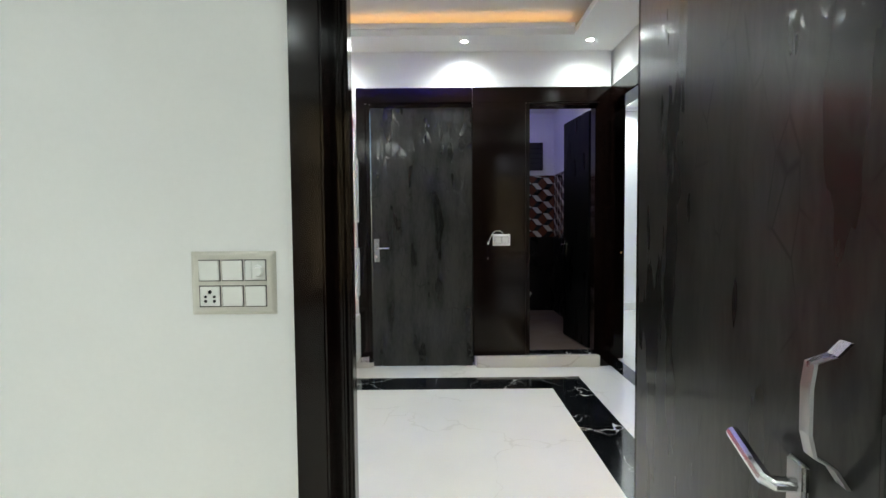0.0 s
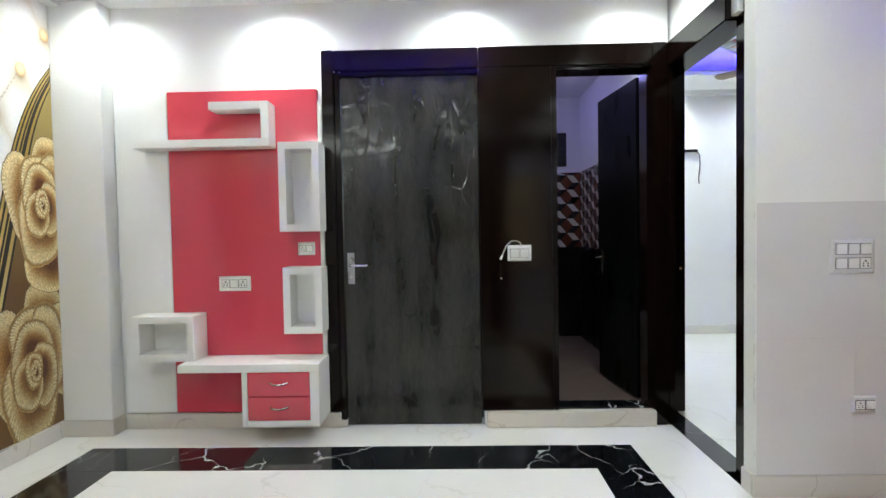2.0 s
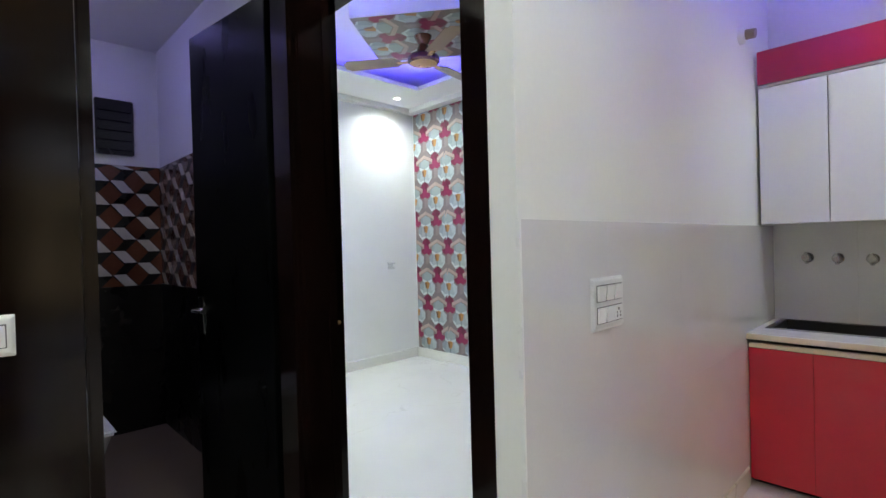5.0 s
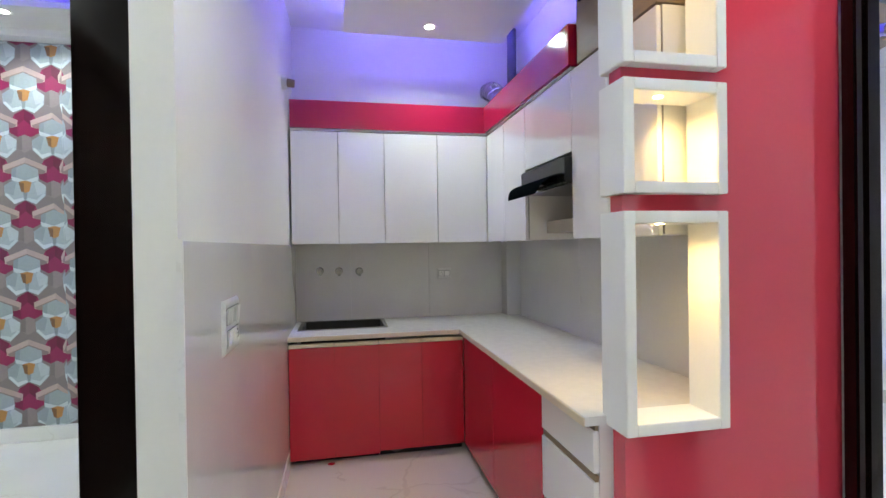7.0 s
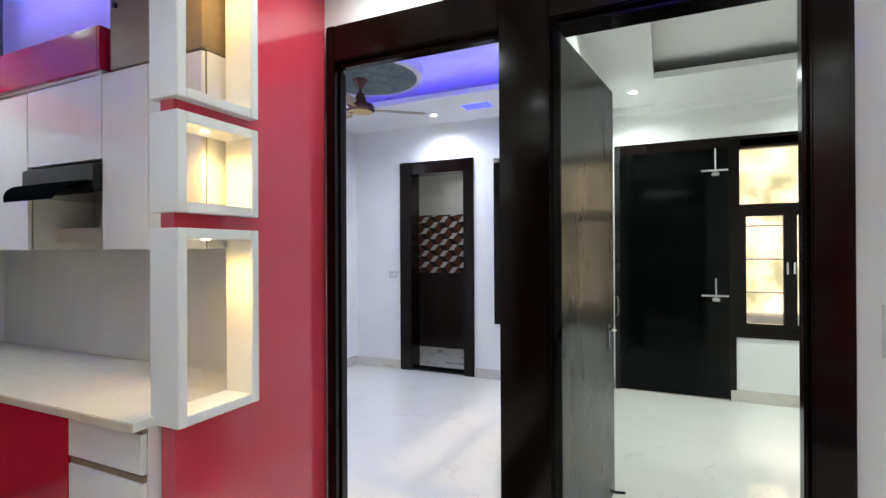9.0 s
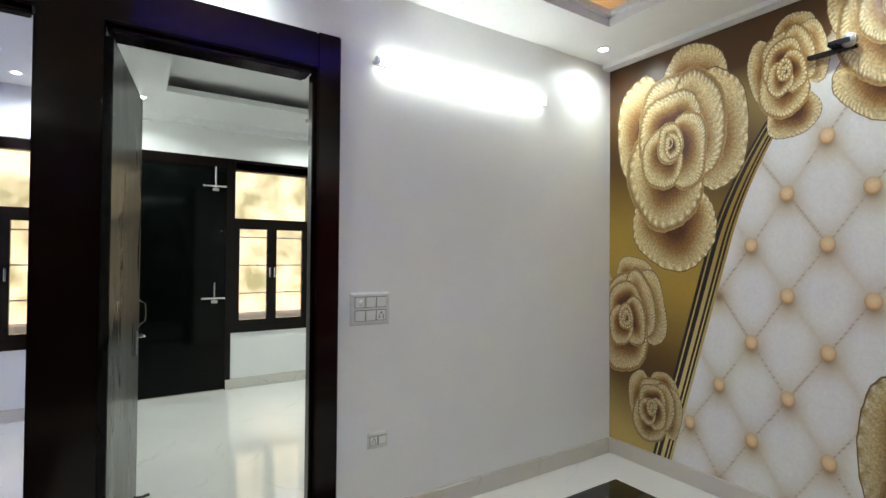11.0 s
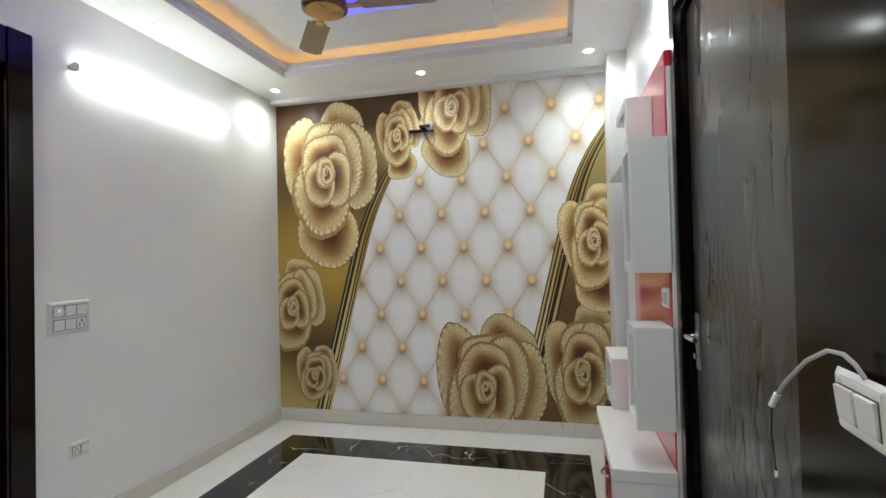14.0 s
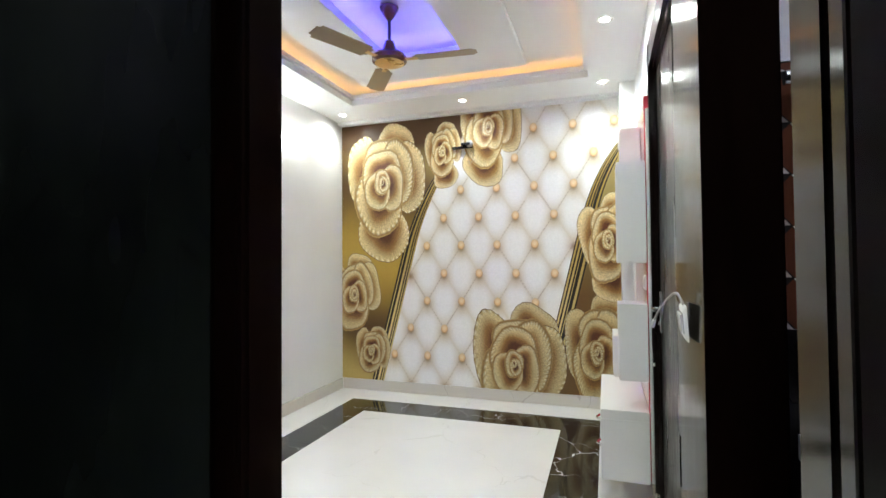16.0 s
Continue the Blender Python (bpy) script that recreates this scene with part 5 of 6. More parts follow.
PETALS = [  # centre, half width, half height, hollow, turn; all in parts of the rose
    (0.34, 0.56, 0.48, 0.38, 0.26, 0.42, -20), (-0.47, 0.15, 0.40, 0.64, -0.16, 0.02, 8), (0.64, 0.10, 0.36, 0.58, 0.30, 0.02, 6),
    (0.06, 0.38, 0.50, 0.30, 0.10, 0.22, 0), (0.36, 0.16, 0.34, 0.52, 0.14, 0.02, 8), (-0.09, -0.27, 0.54, 0.54, 0.05, -0.16, 10),
    (0.0, 0.11, 0.45, 0.43, 0.06, 0.16, 0), (0.20, -0.08, 0.27, 0.36, 0.06, 0.02, 0), (-0.13, -0.12, 0.29, 0.30, 0.02, -0.02, 12),
    (0.0, 0.02, 0.165, 0.185, 0.03, 0.03, 0), (0.02, -0.02, 0.105, 0.12, 0.0, 0.01, 20), (-0.01, 0.02, 0.05, 0.06, 0.0, 0.0, 0)]
SKIRT_PETAL = (0.0, -0.84, 0.62, 0.42, 0.04, -0.66, -4)


def rose(cy, cz, ry, rz, seed, tilt=0.0, extra=False, shade=1.0):
    rng = random.Random(seed)
    lift, head = 0.0016 + 0.0001 * (seed % 3), None
    k0, k1 = math.cos(radians(tilt)), math.sin(radians(tilt))
    rows_ = PETALS[:3] + ([SKIRT_PETAL] if extra else []) + PETALS[3:]
    outer = 4 if extra else 3
    for place, (py, pz, a_, b_, hy, hz, turn) in enumerate(rows_):
        py, pz, hy, hz = (v_ + rng.uniform(-0.015, 0.015) for v_ in (py * k0 - pz * k1, py * k1 + pz * k0, hy * k0 - hz * k1, hy * k1 + hz * k0))
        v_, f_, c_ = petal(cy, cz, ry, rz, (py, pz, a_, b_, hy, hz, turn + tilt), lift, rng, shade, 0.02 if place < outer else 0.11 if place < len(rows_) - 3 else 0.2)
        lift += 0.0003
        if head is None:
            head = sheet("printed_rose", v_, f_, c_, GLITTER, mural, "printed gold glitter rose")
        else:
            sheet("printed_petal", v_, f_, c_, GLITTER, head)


ROSES = [(1.90, 2.12, 0.455, 0.62, 1, 0, True), (2.546, 2.396, 0.20, 0.29, 2, 12, True), (3.01, 2.60, 0.32, 0.45, 3, -10, True), (1.56, 0.98, 0.31, 0.43, 4, 10, False),
         (1.765, 0.40, 0.205, 0.275, 5, -8, False), (4.082, 1.49, 0.27, 0.43, 7, 8, True), (3.982, 0.49, 0.32, 0.52, 8, 5, False), (3.24, 0.346, 0.46, 0.60, 6, -4, False)]
# roses lower on the wall get darker inks, in three steps
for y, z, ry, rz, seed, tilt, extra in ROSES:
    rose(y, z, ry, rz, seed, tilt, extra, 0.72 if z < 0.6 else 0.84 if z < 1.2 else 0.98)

# printed pearl buttons
n = 20
bv, bf, bc = [(0, 0, 0)], [], [(0.90, 0.74, 0.45)]
for r, ink in ((0.6, (0.84, 0.55, 0.27)), (1.0, (0.42, 0.21, 0.07))):
    for q in range(n):
        th = q * math.tau / n
        bv.append((0, 0.036 * r * math.cos(th), 0.043 * r * math.sin(th)))
        bc.append(mixed(ink, (0.85, 0.70, 0.45), 0.35 + 0.3 * math.sin(th)))
for q in range(n):
    bf.append((0, 1 + q, 1 + (q + 1) % n))
    bf.append((1 + q, 1 + n + q, 1 + n + (q + 1) % n, 1 + (q + 1) % n))
button = None
for row in range(-8, 4):
    for col in range(-5, 4):
        y, z = OY + col * LY + (row % 2) * LY / 2, OZ + row * LZ
        if not (left_edge(z) + 0.05 < y < right_edge(z) - 0.04 and MZ0 + 0.01 < z < MZ1 - 0.02) or (z > 2.3 and y < 2.75):
            continue
        if any(((y - r[0]) / r[2]) ** 2 + ((z - r[1]) / r[3]) ** 2 < 0.95 for r in ROSES):
            continue
        if button is None:
            button = sheet("printed_button", bv, bf, bc, PRINT, mural)
            one = button
        else:
            one = button.copy()
            scene.collection.objects.link(one)
        one.location = (MX + 0.0013, y, z)

# ---- hexagon wallpaper in the bedroom ----
wp = thing("hexagon_wallpaper", "grey and magenta hexagon wallpaper on the bedroom wall", "wallpaper")
WPX = 4.3225
CW, RH = 0.356, 0.327            # spacing in a row, and between rows


def wallpaper(name, place, region, label):
    """Repeating blocks drawn flat: place(u, v, lift) gives the point, region = (u0, u1, v0, v1)."""
    u0, u1, v0, v1 = region
    verts, faces, cols = [], [], []

    def poly(pts, ink, lift):
        pts = [(min(u1, max(u0, p[0])), min(v1, max(v0, p[1]))) for p in pts]
        area = sum(p[0] * q[1] - q[0] * p[1] for p, q in zip(pts, pts[1:] + pts[:1]))
        if abs(area) < 1e-5:
            return
        at = len(verts)
        for p in pts:
            verts.append(place(p[0], p[1], lift))
            cols.append(tuple(0.74 * k_ for k_ in ink))
        faces.append(tuple(range(at, at + len(pts))))

    poly([(u0, v0), (u1, v0), (u1, v1), (u0, v1)], (0.27, 0.225, 0.215), 0)
    e = CW / 190
    for row in range(-2, int((v1 - v0) / RH) + 3):
        for col in range(-2, int(u1 / CW) + 3):
            cu = 0.178 + (col + 0.5 * (row % 2)) * CW
            cv = v0 + 0.093 + row * RH
            if cu < u0 - 0.2 or cu > u1 + 0.2 or cv < v0 - 0.25 or cv > v1 + 0.35:
                continue
            q = lambda *pts: [(cu + x * e, cv + y * e * 1.03) for x, y in pts]
            # grey stem and crimson block below
            poly(q((-22, -138), (22, -138), (24, -200), (0, -214), (-24, -200)), (0.33, 0.275, 0.26), 0.0004)
            poly(q((-22, -138), (-8, -138), (-8, -206), (-24, -200)), (0.24, 0.20, 0.195), 0.0006)
            poly(q((0, -52), (32, -72), (50, -112), (49, -140), (22, -156), (0, -146), (-22, -156), (-49, -140), (-50, -112), (-32, -72)), (0.33, 0.014, 0.09), 0.0008)
            poly(q((0, -52), (32, -72), (22, -112), (0, -92)), (0.17, 0.007, 0.045), 0.0010)
            poly(q((0, -52), (0, -92), (-22, -112), (-32, -72)), (0.22, 0.009, 0.06), 0.0010)
            poly(q((-50, -112), (-22, -112), (-22, -156), (-49, -140)), (0.25, 0.010, 0.07), 0.0010)
            # pinkish chevron above
            for k, ink, dark in ((-1, (0.60, 0.45, 0.38), (0.33, 0.25, 0.22)), (1, (0.54, 0.40, 0.34), (0.28, 0.215, 0.20))):
                poly(q((0, 108), (k * 74, 76), (k * 72, 52), (k * 60, 50), (0, 80)), ink, 0.0012)
                poly(q((0, 88), (k * 70, 58), (k * 62, 48), (k * 48, 46), (0, 72)), dark, 0.0014)
            # pale folded cup: narrow top block, wide lower lobes, ochre heart
            poly(q((0, 84), (44, 64), (46, 22), (0, 10), (-46, 22), (-44, 64)), (0.38, 0.45, 0.46), 0.0016)
            poly(q((-46, 38), (0, 22), (46, 38), (42, 22), (0, 8), (-42, 22)), (0.66, 0.74, 0.75), 0.0018)
            poly(q((-44, 64), (-46, 38), (-30, 32), (-28, 72)), (0.30, 0.37, 0.39), 0.0019)
            poly(q((-42, 22), (-70, 2), (-68, -34), (-36, -66), (0, -50), (36, -66), (68, -34), (70, 2), (42, 22), (0, 6)), (0.44, 0.52, 0.54), 0.0020)
            poly(q((-68, -30), (-36, -66), (-4, -50), (-8, -42), (-38, -50), (-60, -26)), (0.70, 0.78, 0.79), 0.0022)
            poly(q((68, -30), (36, -66), (4, -50), (8, -42), (38, -50), (60, -26)), (0.60, 0.69, 0.71), 0.0022)
            poly(q((-70, 2), (-42, 22), (-30, 12), (-40, -34), (-66, -24)), (0.34, 0.41, 0.44), 0.0022)
            poly(q((70, 2), (42, 22), (30, 12), (40, -34), (66, -24)), (0.55, 0.63, 0.65), 0.0022)
            poly(q((-8, -18), (8, -18), (4, -48), (-4, -48)), (0.28, 0.33, 0.34), 0.0023)
            poly(q((-22, 16), (0, 22), (22, 16), (14, -18), (0, -24), (-14, -18)), (0.56, 0.27, 0.075), 0.0024)
            poly(q((-22, 16), (-4, 12), (-4, -22), (-14, -18)), (0.26, 0.13, 0.055), 0.0027)
    return verts, faces, cols


ROLL = 3.54 / 7
for k in range(7):
    v, f, c = wallpaper("paper_strip", lambda u, w, lift: (WPX - lift, 7.082 - u, w), (k * ROLL, (k + 1) * ROLL, 0.107, 2.869), "")
    sheet("paper_strip", v, f, c, PRINT, wp)


# ---- patterned tiles in the wet rooms ----
def slant_tiles(name, place, width, z0, z1, label, parent_label):
    """Dark tiles with slanting pale and brown lozenges, each tile a piece of its own."""
    t = thing(name, parent_label, "wall tile", kind="structure")
    P, h, drop = 0.146, 0.16, 0.085
    for r in range(-1, int((z1 - z0) / h) + 2):
        bm_l, bm_b = bmesh.new(), bmesh.new()
        for c_ in range(-1, int(width / P) + 2):
            x, z = c_ * P, z0 + r * h + 0.08 - (c_ % 2) * drop
            for bm_, pts in ((bm_l, [(0.002, 0), (0.076, 0), (0.143, -0.081), (0.069, -0.081)]), (bm_b, [(0.080, 0), (0.146, 0.073), (0.214, -0.008), (0.150, -0.083)])):
                poly = [(min(width, max(0, x + p)), min(z1, max(z0, z + q))) for p, q in pts]
                if max(p for p, q in poly) - min(p for p, q in poly) < 0.03 or max(q for p, q in poly) - min(q for p, q in poly) < 0.02:
                    continue
                fv = [bm_.verts.new(place(p, q, 0.004)) for p, q in poly]
                bv_ = [bm_.verts.new(place(p, q, 0.001)) for p, q in poly]
                bm_.faces.new(fv)
                for q in range(4):
                    bm_.faces.new((fv[q], bv_[q], bv_[(q + 1) % 4], fv[(q + 1) % 4]))
        if bm_l.faces:
            part("pale_tile", bm_l, TLIGHT, t)
            part("brown_tile", bm_b, TBROWN, t)
    return t


slant_tiles("wall_tiles_washroom_north", lambda u, z, o: (0.30 + u, 6.598 - o, z), 1.18, 1.10, 1.925, "", "brown and taupe lozenge tiles on the washroom wall")
slant_tiles("wall_tiles_washroom_east", lambda u, z, o: (1.478 - o, 6.6 - u, z), 2.1, 1.10, 1.925, "", "brown and taupe lozenge tiles on the washroom wall")
slant_tiles("wall_tiles_washroom_west", lambda u, z, o: (0.302 + o, 4.46 + u, z), 2.1, 1.10, 1.925, "", "brown and taupe lozenge tiles on the washroom wall")
slant_tiles("wall_tiles_bath", lambda u, z, o: (1.87 + u, -2.898 + o, z), 1.72, 1.06, 1.88, "", "brown and taupe lozenge tiles on the bathroom wall")
struct("wall_washroom_dado", boxes((0.306, 1.474, 6.585, 6.6, 0.1, 1.10), (1.465, 1.478, 4.46, 6.585, 0.1, 1.10), (0.302, 0.315, 4.46, 6.585, 0.1, 1.10)), TBLACK, "black tiled lower washroom walls", "wall tile")
struct("wall_washroom_upper", boxes((0.302, 0.31, 4.46, 6.59, 1.93, 2.75)), WHITE, "white painted upper washroom wall", "wall")
struct("wall_bath_dado", boxes((1.87, 3.59, -2.9, -2.885, 0.0, 1.06)), TDARK, "dark brown tiled lower bathroom wall", "wall tile")
struct("wall_tile_ground_a", boxes((0.306, 1.474, 6.5945, 6.5975, 1.10, 1.925), (1.4745, 1.477, 4.46, 6.59, 1.10, 1.925), (0.3025, 0.305, 4.46, 6.59, 1.10, 1.925), (1.87, 3.59, -2.8975, -2.8945, 1.06, 1.88)), TBLACK, "black grout ground of the lozenge tiles", "wall tile")


# ---- switches and sockets ----
def plate(w, h, cols, rows, socket_at=(), knob_at=None, label="white modular switch plate on the wall", tint=PLATEM):
    """A switch plate that faces -y, centred on the origin."""
    p = thing("switch_plate", label, "switch plate", "switch plates and sockets")
    bm = boxes((-w / 2, w / 2, -0.010, 0, -h / 2, h / 2))
    for v in bm.verts:
        if v.co.y < -0.005:
            v.co.x *= 1 - 0.022 / w
            v.co.z *= 1 - 0.022 / h
    bmesh.ops.bevel(bm, geom=list(bm.edges), offset=0.0018, segments=2, affect="EDGES")
    part("plate", bm, tint, p)
    mw_, mh = (w * 0.80) / cols, (h * 0.80) / rows
    for r in range(rows):
        for c in range(cols):
            sz = min(mw_, mh) * 0.43
            cx_, cz_ = -w * 0.40 + (c + 0.5) * mw_, -h * 0.40 + (r + 0.5) * mh
            x0, z0, x1, z1 = cx_ - sz, cz_ - sz, cx_ + sz, cz_ + sz
            part("surround", boxes((x0 - 0.0024, x1 + 0.0024, -0.0108, -0.0098, z0 - 0.0024, z1 + 0.0024)), GASKET, p, "grey gap")
            if (c, r) in socket_at:
                sk = part("socket", boxes((x0, x1, -0.0125, -0.0105, z0, z1), bevel=0.001), ROCKER, p)
                for hx, hz, rad in ((0.5, 0.72, 0.10), (0.28, 0.48, 0.07), (0.72, 0.48, 0.07), (0.28, 0.25, 0.08), (0.72, 0.25, 0.08)):
                    bm = bmesh.new()
                    cx, cz = x0 + hx * (x1 - x0), z0 + hz * (z1 - z0)
                    cyl(bm, (cx, -0.0124, cz), (cx, -0.0132, cz), rad * (x1 - x0), None, 12)
                    part("pin_hole", bm, DARKP, sk)
            elif knob_at == (c, r):
                part("regulator_face", boxes((x0, x1, -0.0125, -0.0105, z0, z1), bevel=0.001), ROCKER, p)
                part("rocker", boxes((x0, x0 + 0.35 * (x1 - x0), -0.016, -0.0105, z0, z1), bevel=0.0015), ROCKER, p)
                bm = bmesh.new()
                cx, cz = x0 + 0.66 * (x1 - x0), z0 + 0.45 * (z1 - z0)
                cyl(bm, (cx, -0.0105, cz), (cx, -0.026, cz), 0.30 * (x1 - x0), 0.22 * (x1 - x0), 18)
                part("regulator_knob", bm, ROCKER, p, "round fan regulator knob", True)
            else:
                xm = (x0 + x1) / 2
                for q0, q1 in ((x0, x1),):
                    bm = boxes((q0, q1, -0.0145, -0.0105, z0, z1), bevel=0.0012)
                    for v in bm.verts:
                        if v.co.y < -0.012:
                            v.co.y += -0.003 * (v.co.z - z0) / (z1 - z0)
                    part("rocker", bm, ROCKER, p)
    return p


GASKET = mk("grey_gasket", (0.09, 0.085, 0.08), 0.5)
s1 = plate(0.224, 0.168, 3, 2, {(0, 0)}, (2, 1), "off-white six-module switch plate with fan regulator", mk("aged_plate_plastic", (0.62, 0.60, 0.53), 0.35, var=0.04))
s1.matrix_basis = pose(-0.580, 1.27, 1.124)
s2 = plate(0.222, 0.170, 3, 2, {(2, 0)}, (0, 1), "white six-module switch plate on the hall wall")
s2.matrix_basis = pose(-0.597, 1.42, 1.122, 0, 0, 180)
s3 = plate(0.205, 0.165, 3, 2, {(2, 0)}, None, "white six-module switch plate on grey tiles")
s3.matrix_basis = pose(1.902, 3.42, 1.132)
s4 = plate(0.115, 0.088, 2, 1, {(0, 0)}, None, "small white socket plate low on the wall")
s4.matrix_basis = pose(1.962, 3.42, 0.438)
copy_thing(s4, pose(-0.645, 1.42, 0.445, 0, 0, 180))
s7 = plate(0.115, 0.088, 2, 1, {(0, 0)}, None, "small white socket plate on the red panel", PLASTIC)
s7.matrix_basis = pose(-0.895, PY, 1.187)
copy_thing(s4, pose(3.03, -1.60, 1.10, 0, 0, 180))
copy_thing(s4, pose(-1.452, -1.75, 1.15, 0, 0, 180))
copy_thing(s4, pose(4.062, 2.30, 1.15, 0, 0, -90))
copy_thing(s4, pose(3.95, 7.10, 1.1))
s5 = plate(0.212, 0.10, 3, 1, {(0, 0), (2, 0)}, None, "white three-module socket plate on the red panel", PLASTIC)
s5.matrix_basis = pose(-1.372, PY, 0.967)
s6 = plate(0.155, 0.105, 2, 1, (), None, "loose white switch plate tilted off the wood panel", PLASTIC)
s6.matrix_basis = pose(0.485, 4.279, 1.135, 3, 0, -3)
part("back_box", boxes((-0.062, 0.062, -0.002, 0.008, -0.042, 0.042)), DARKP, s6, "dark back box")
cable = thing("loose_cable", "thin grey cable bowing out of the switch plate", "cable", at=(0.37, 4.26, 1.1))
bm = bmesh.new()
tube_along(bm, [(0.50, 4.272, 1.185), (0.487, 4.266, 1.204), (0.465, 4.262, 1.215), (0.431, 4.256, 1.214), (0.40, 4.238, 1.19), (0.378, 4.215, 1.148), (0.365, 4.205, 1.12)], 0.0038, 8)
part("wire", bm, mk("grey_cable", (0.4, 0.39, 0.37), 0.4), cable, "", True)
bm = bmesh.new()
tube_along(bm, [(0.367, 4.206, 1.124), (0.356, 4.20, 1.10)], 0.006, 10)
part("connector", bm, PLASTIC, cable, "pale connector sleeve", True)
bm = bmesh.new()
tube_along(bm, [(0.357, 4.20, 1.10), (0.354, 4.199, 1.05), (0.356, 4.202, 1.01), (0.358, 4.203, 0.982)], 0.0014, 6)
part("bare_wire", bm, DARKP, cable, "thin dark bare wire", True)
bm = bmesh.new()
tube_along(bm, [(0.358, 4.203, 0.984), (0.358, 4.203, 0.974)], 0.003, 8)
part("tip", bm, PLASTIC, cable, "", True)
# tiny wall outlet high above the media wall
hole = thing("wall_outlet", "tiny white cable outlet high on the wall", "outlet", at=(-1.25, 4.31, 2.5))
bm = bmesh.new()
cyl(bm, (-1.25, 4.31, 2.49), (-1.25, 4.303, 2.49), 0.02)
part("cover", bm, PLASTIC, hole, "", True)

# slots in the wood panel seam
for z0, z1 in ((1.93, 2.12), (0.55, 0.72)):
    struct("trim_panel_slot", boxes((0.2365, 0.2395, 4.2875, 4.291, z0, z1)), EDGE, "dark slot in the wood panel seam", "slot")

# bracket left on the mural
br = thing("wall_bracket", "black metal wall bracket with a loose wire on the mural", "bracket", at=(-2.47, 2.76, 2.43))
bm = boxes((-2.474, -2.44, 2.66, 2.86, 2.405, 2.425), (-2.474, -2.40, 2.76, 2.85, 2.425, 2.45), bevel=0.003)
part("arm", bm, DARKP, br)
bm = bmesh.new()
lathe(bm, [(0.002, 0), (0.03, 0), (0.035, 0.01), (0.03, 0.03), (0.002, 0.035)], 18)
bm.transform(pose(-2.44, 2.84, 2.44, 0, 90, 0))
part("swivel", bm, STEEL, br, "", True)
bm = bmesh.new()
tube_along(bm, [(-2.46, 2.83, 2.41), (-2.455, 2.87, 2.36), (-2.46, 2.86, 2.28), (-2.465, 2.83, 2.25), (-2.468, 2.82, 2.29)], 0.003, 6)
part("wire", bm, mk("tan_wire", (0.35, 0.3, 0.2), 0.5), br, "", True)

# bulb holder on the kitchen wall
bh = thing("bulb_holder", "small beige bulb holder on the kitchen wall", "bulb holder", at=(3.45, 3.43, 2.38))
bm = bmesh.new()
cyl(bm, (3.45, 3.43, 2.39), (3.45, 3.40, 2.39), 0.045, 0.04)
part("base", bm, PLASTIC, bh, "", True)
bm = bmesh.new()
cyl(bm, (3.45, 3.40, 2.39), (3.45, 3.355, 2.385), 0.026, 0.024)
part("socket", bm, BROWNW, bh, "brown bulb socket", True)

# scrap on the kitchen floor
sc = thing("red_scrap", "small red plastic scrap lying on the kitchen floor", "scrap", at=(3.44, 3.16, 0))
bm = bmesh.new()
pts = [(3.42, 3.16), (3.44, 3.145), (3.46, 3.165), (3.44, 3.19), (3.425, 3.18)]
lo = [bm.verts.new((x, y, 0.0005)) for x, y in pts]
hi = [bm.verts.new((x, y, 0.004 + 0.004 * (k_ % 2))) for k_, (x, y) in enumerate(pts)]
bm.faces.new(lo[::-1])
bm.faces.new(hi)
for q in range(5):
    bm.faces.new((lo[q], lo[(q + 1) % 5], hi[(q + 1) % 5], hi[q]))
part("flake", bm, KRED, sc)

# ---- washroom ----
ex = thing("exhaust_fan", "black square exhaust fan in the washroom wall", "exhaust fan", at=(1.28, 6.6, 2.15))
part("frame", boxes((1.10, 1.32, 6.56, 6.597, 1.99, 2.36), bevel=0.006), DARKP, ex)
for q in range(5):
    part("slat", boxes((1.115, 1.305, 6.545, 6.56, 2.02 + 0.065 * q, 2.035 + 0.065 * q), bevel=0.002), DARKP, ex)
wc = thing("toilet", "white ceramic wall-side toilet with a rounded bowl", "toilet", at=(0.62, 5.5, 0.1))
bm = bmesh.new()
lathe(bm, [(0.10, 0.0), (0.12, 0.02), (0.11, 0.15), (0.16, 0.28), (0.19, 0.38), (0.17, 0.395), (0.12, 0.30), (0.01, 0.22)], 32)
for v in bm.verts:
    v.co.x *= 1.3
bm.transform(pose(0.72, 5.5, 0.1))
part("bowl", bm, CERAMIC, wc, "", True)
part("cistern", boxes((0.317, 0.50, 5.31, 5.69, 0.45, 0.85), bevel=0.03), CERAMIC, wc)
part("lid", boxes((0.50, 0.95, 5.33, 5.67, 0.495, 0.52), bevel=0.012), CERAMIC, wc)
wb = thing("wash_basin", "white ceramic wash basin on the washroom wall", "wash basin", at=(0.5, 4.75, 0.72))
bm = bmesh.new()
lathe(bm, [(0.05, -0.16), (0.15, -0.12), (0.22, -0.02), (0.23, 0.0), (0.21, 0.0), (0.16, -0.08), (0.01, -0.11)], 32)
bm.transform(pose(0.545, 4.80, 0.80))
part("bowl", bm, CERAMIC, wb, "", True)
part("back_ledge", boxes((0.316, 0.42, 4.60, 5.0, 0.70, 0.805), bevel=0.015), CERAMIC, wb)
mt = thing("hand_shower", "chrome shower mixer with a grey hose on the washroom wall", "shower mixer", at=(0.33, 4.7, 2.05))
bm = bmesh.new()
cyl(bm, (0.315, 4.66, 1.86), (0.37, 4.66, 1.86), 0.03)
cyl(bm, (0.36, 4.58, 1.86), (0.36, 4.76, 1.86), 0.022)
part("mixer", bm, CHROME, mt, "", True)
bm = bmesh.new()
tube_along(bm, [(0.36, 4.66, 1.87), (0.37, 4.67, 2.0), (0.36, 4.70, 2.25), (0.33, 4.72, 2.4)], 0.012, 10)
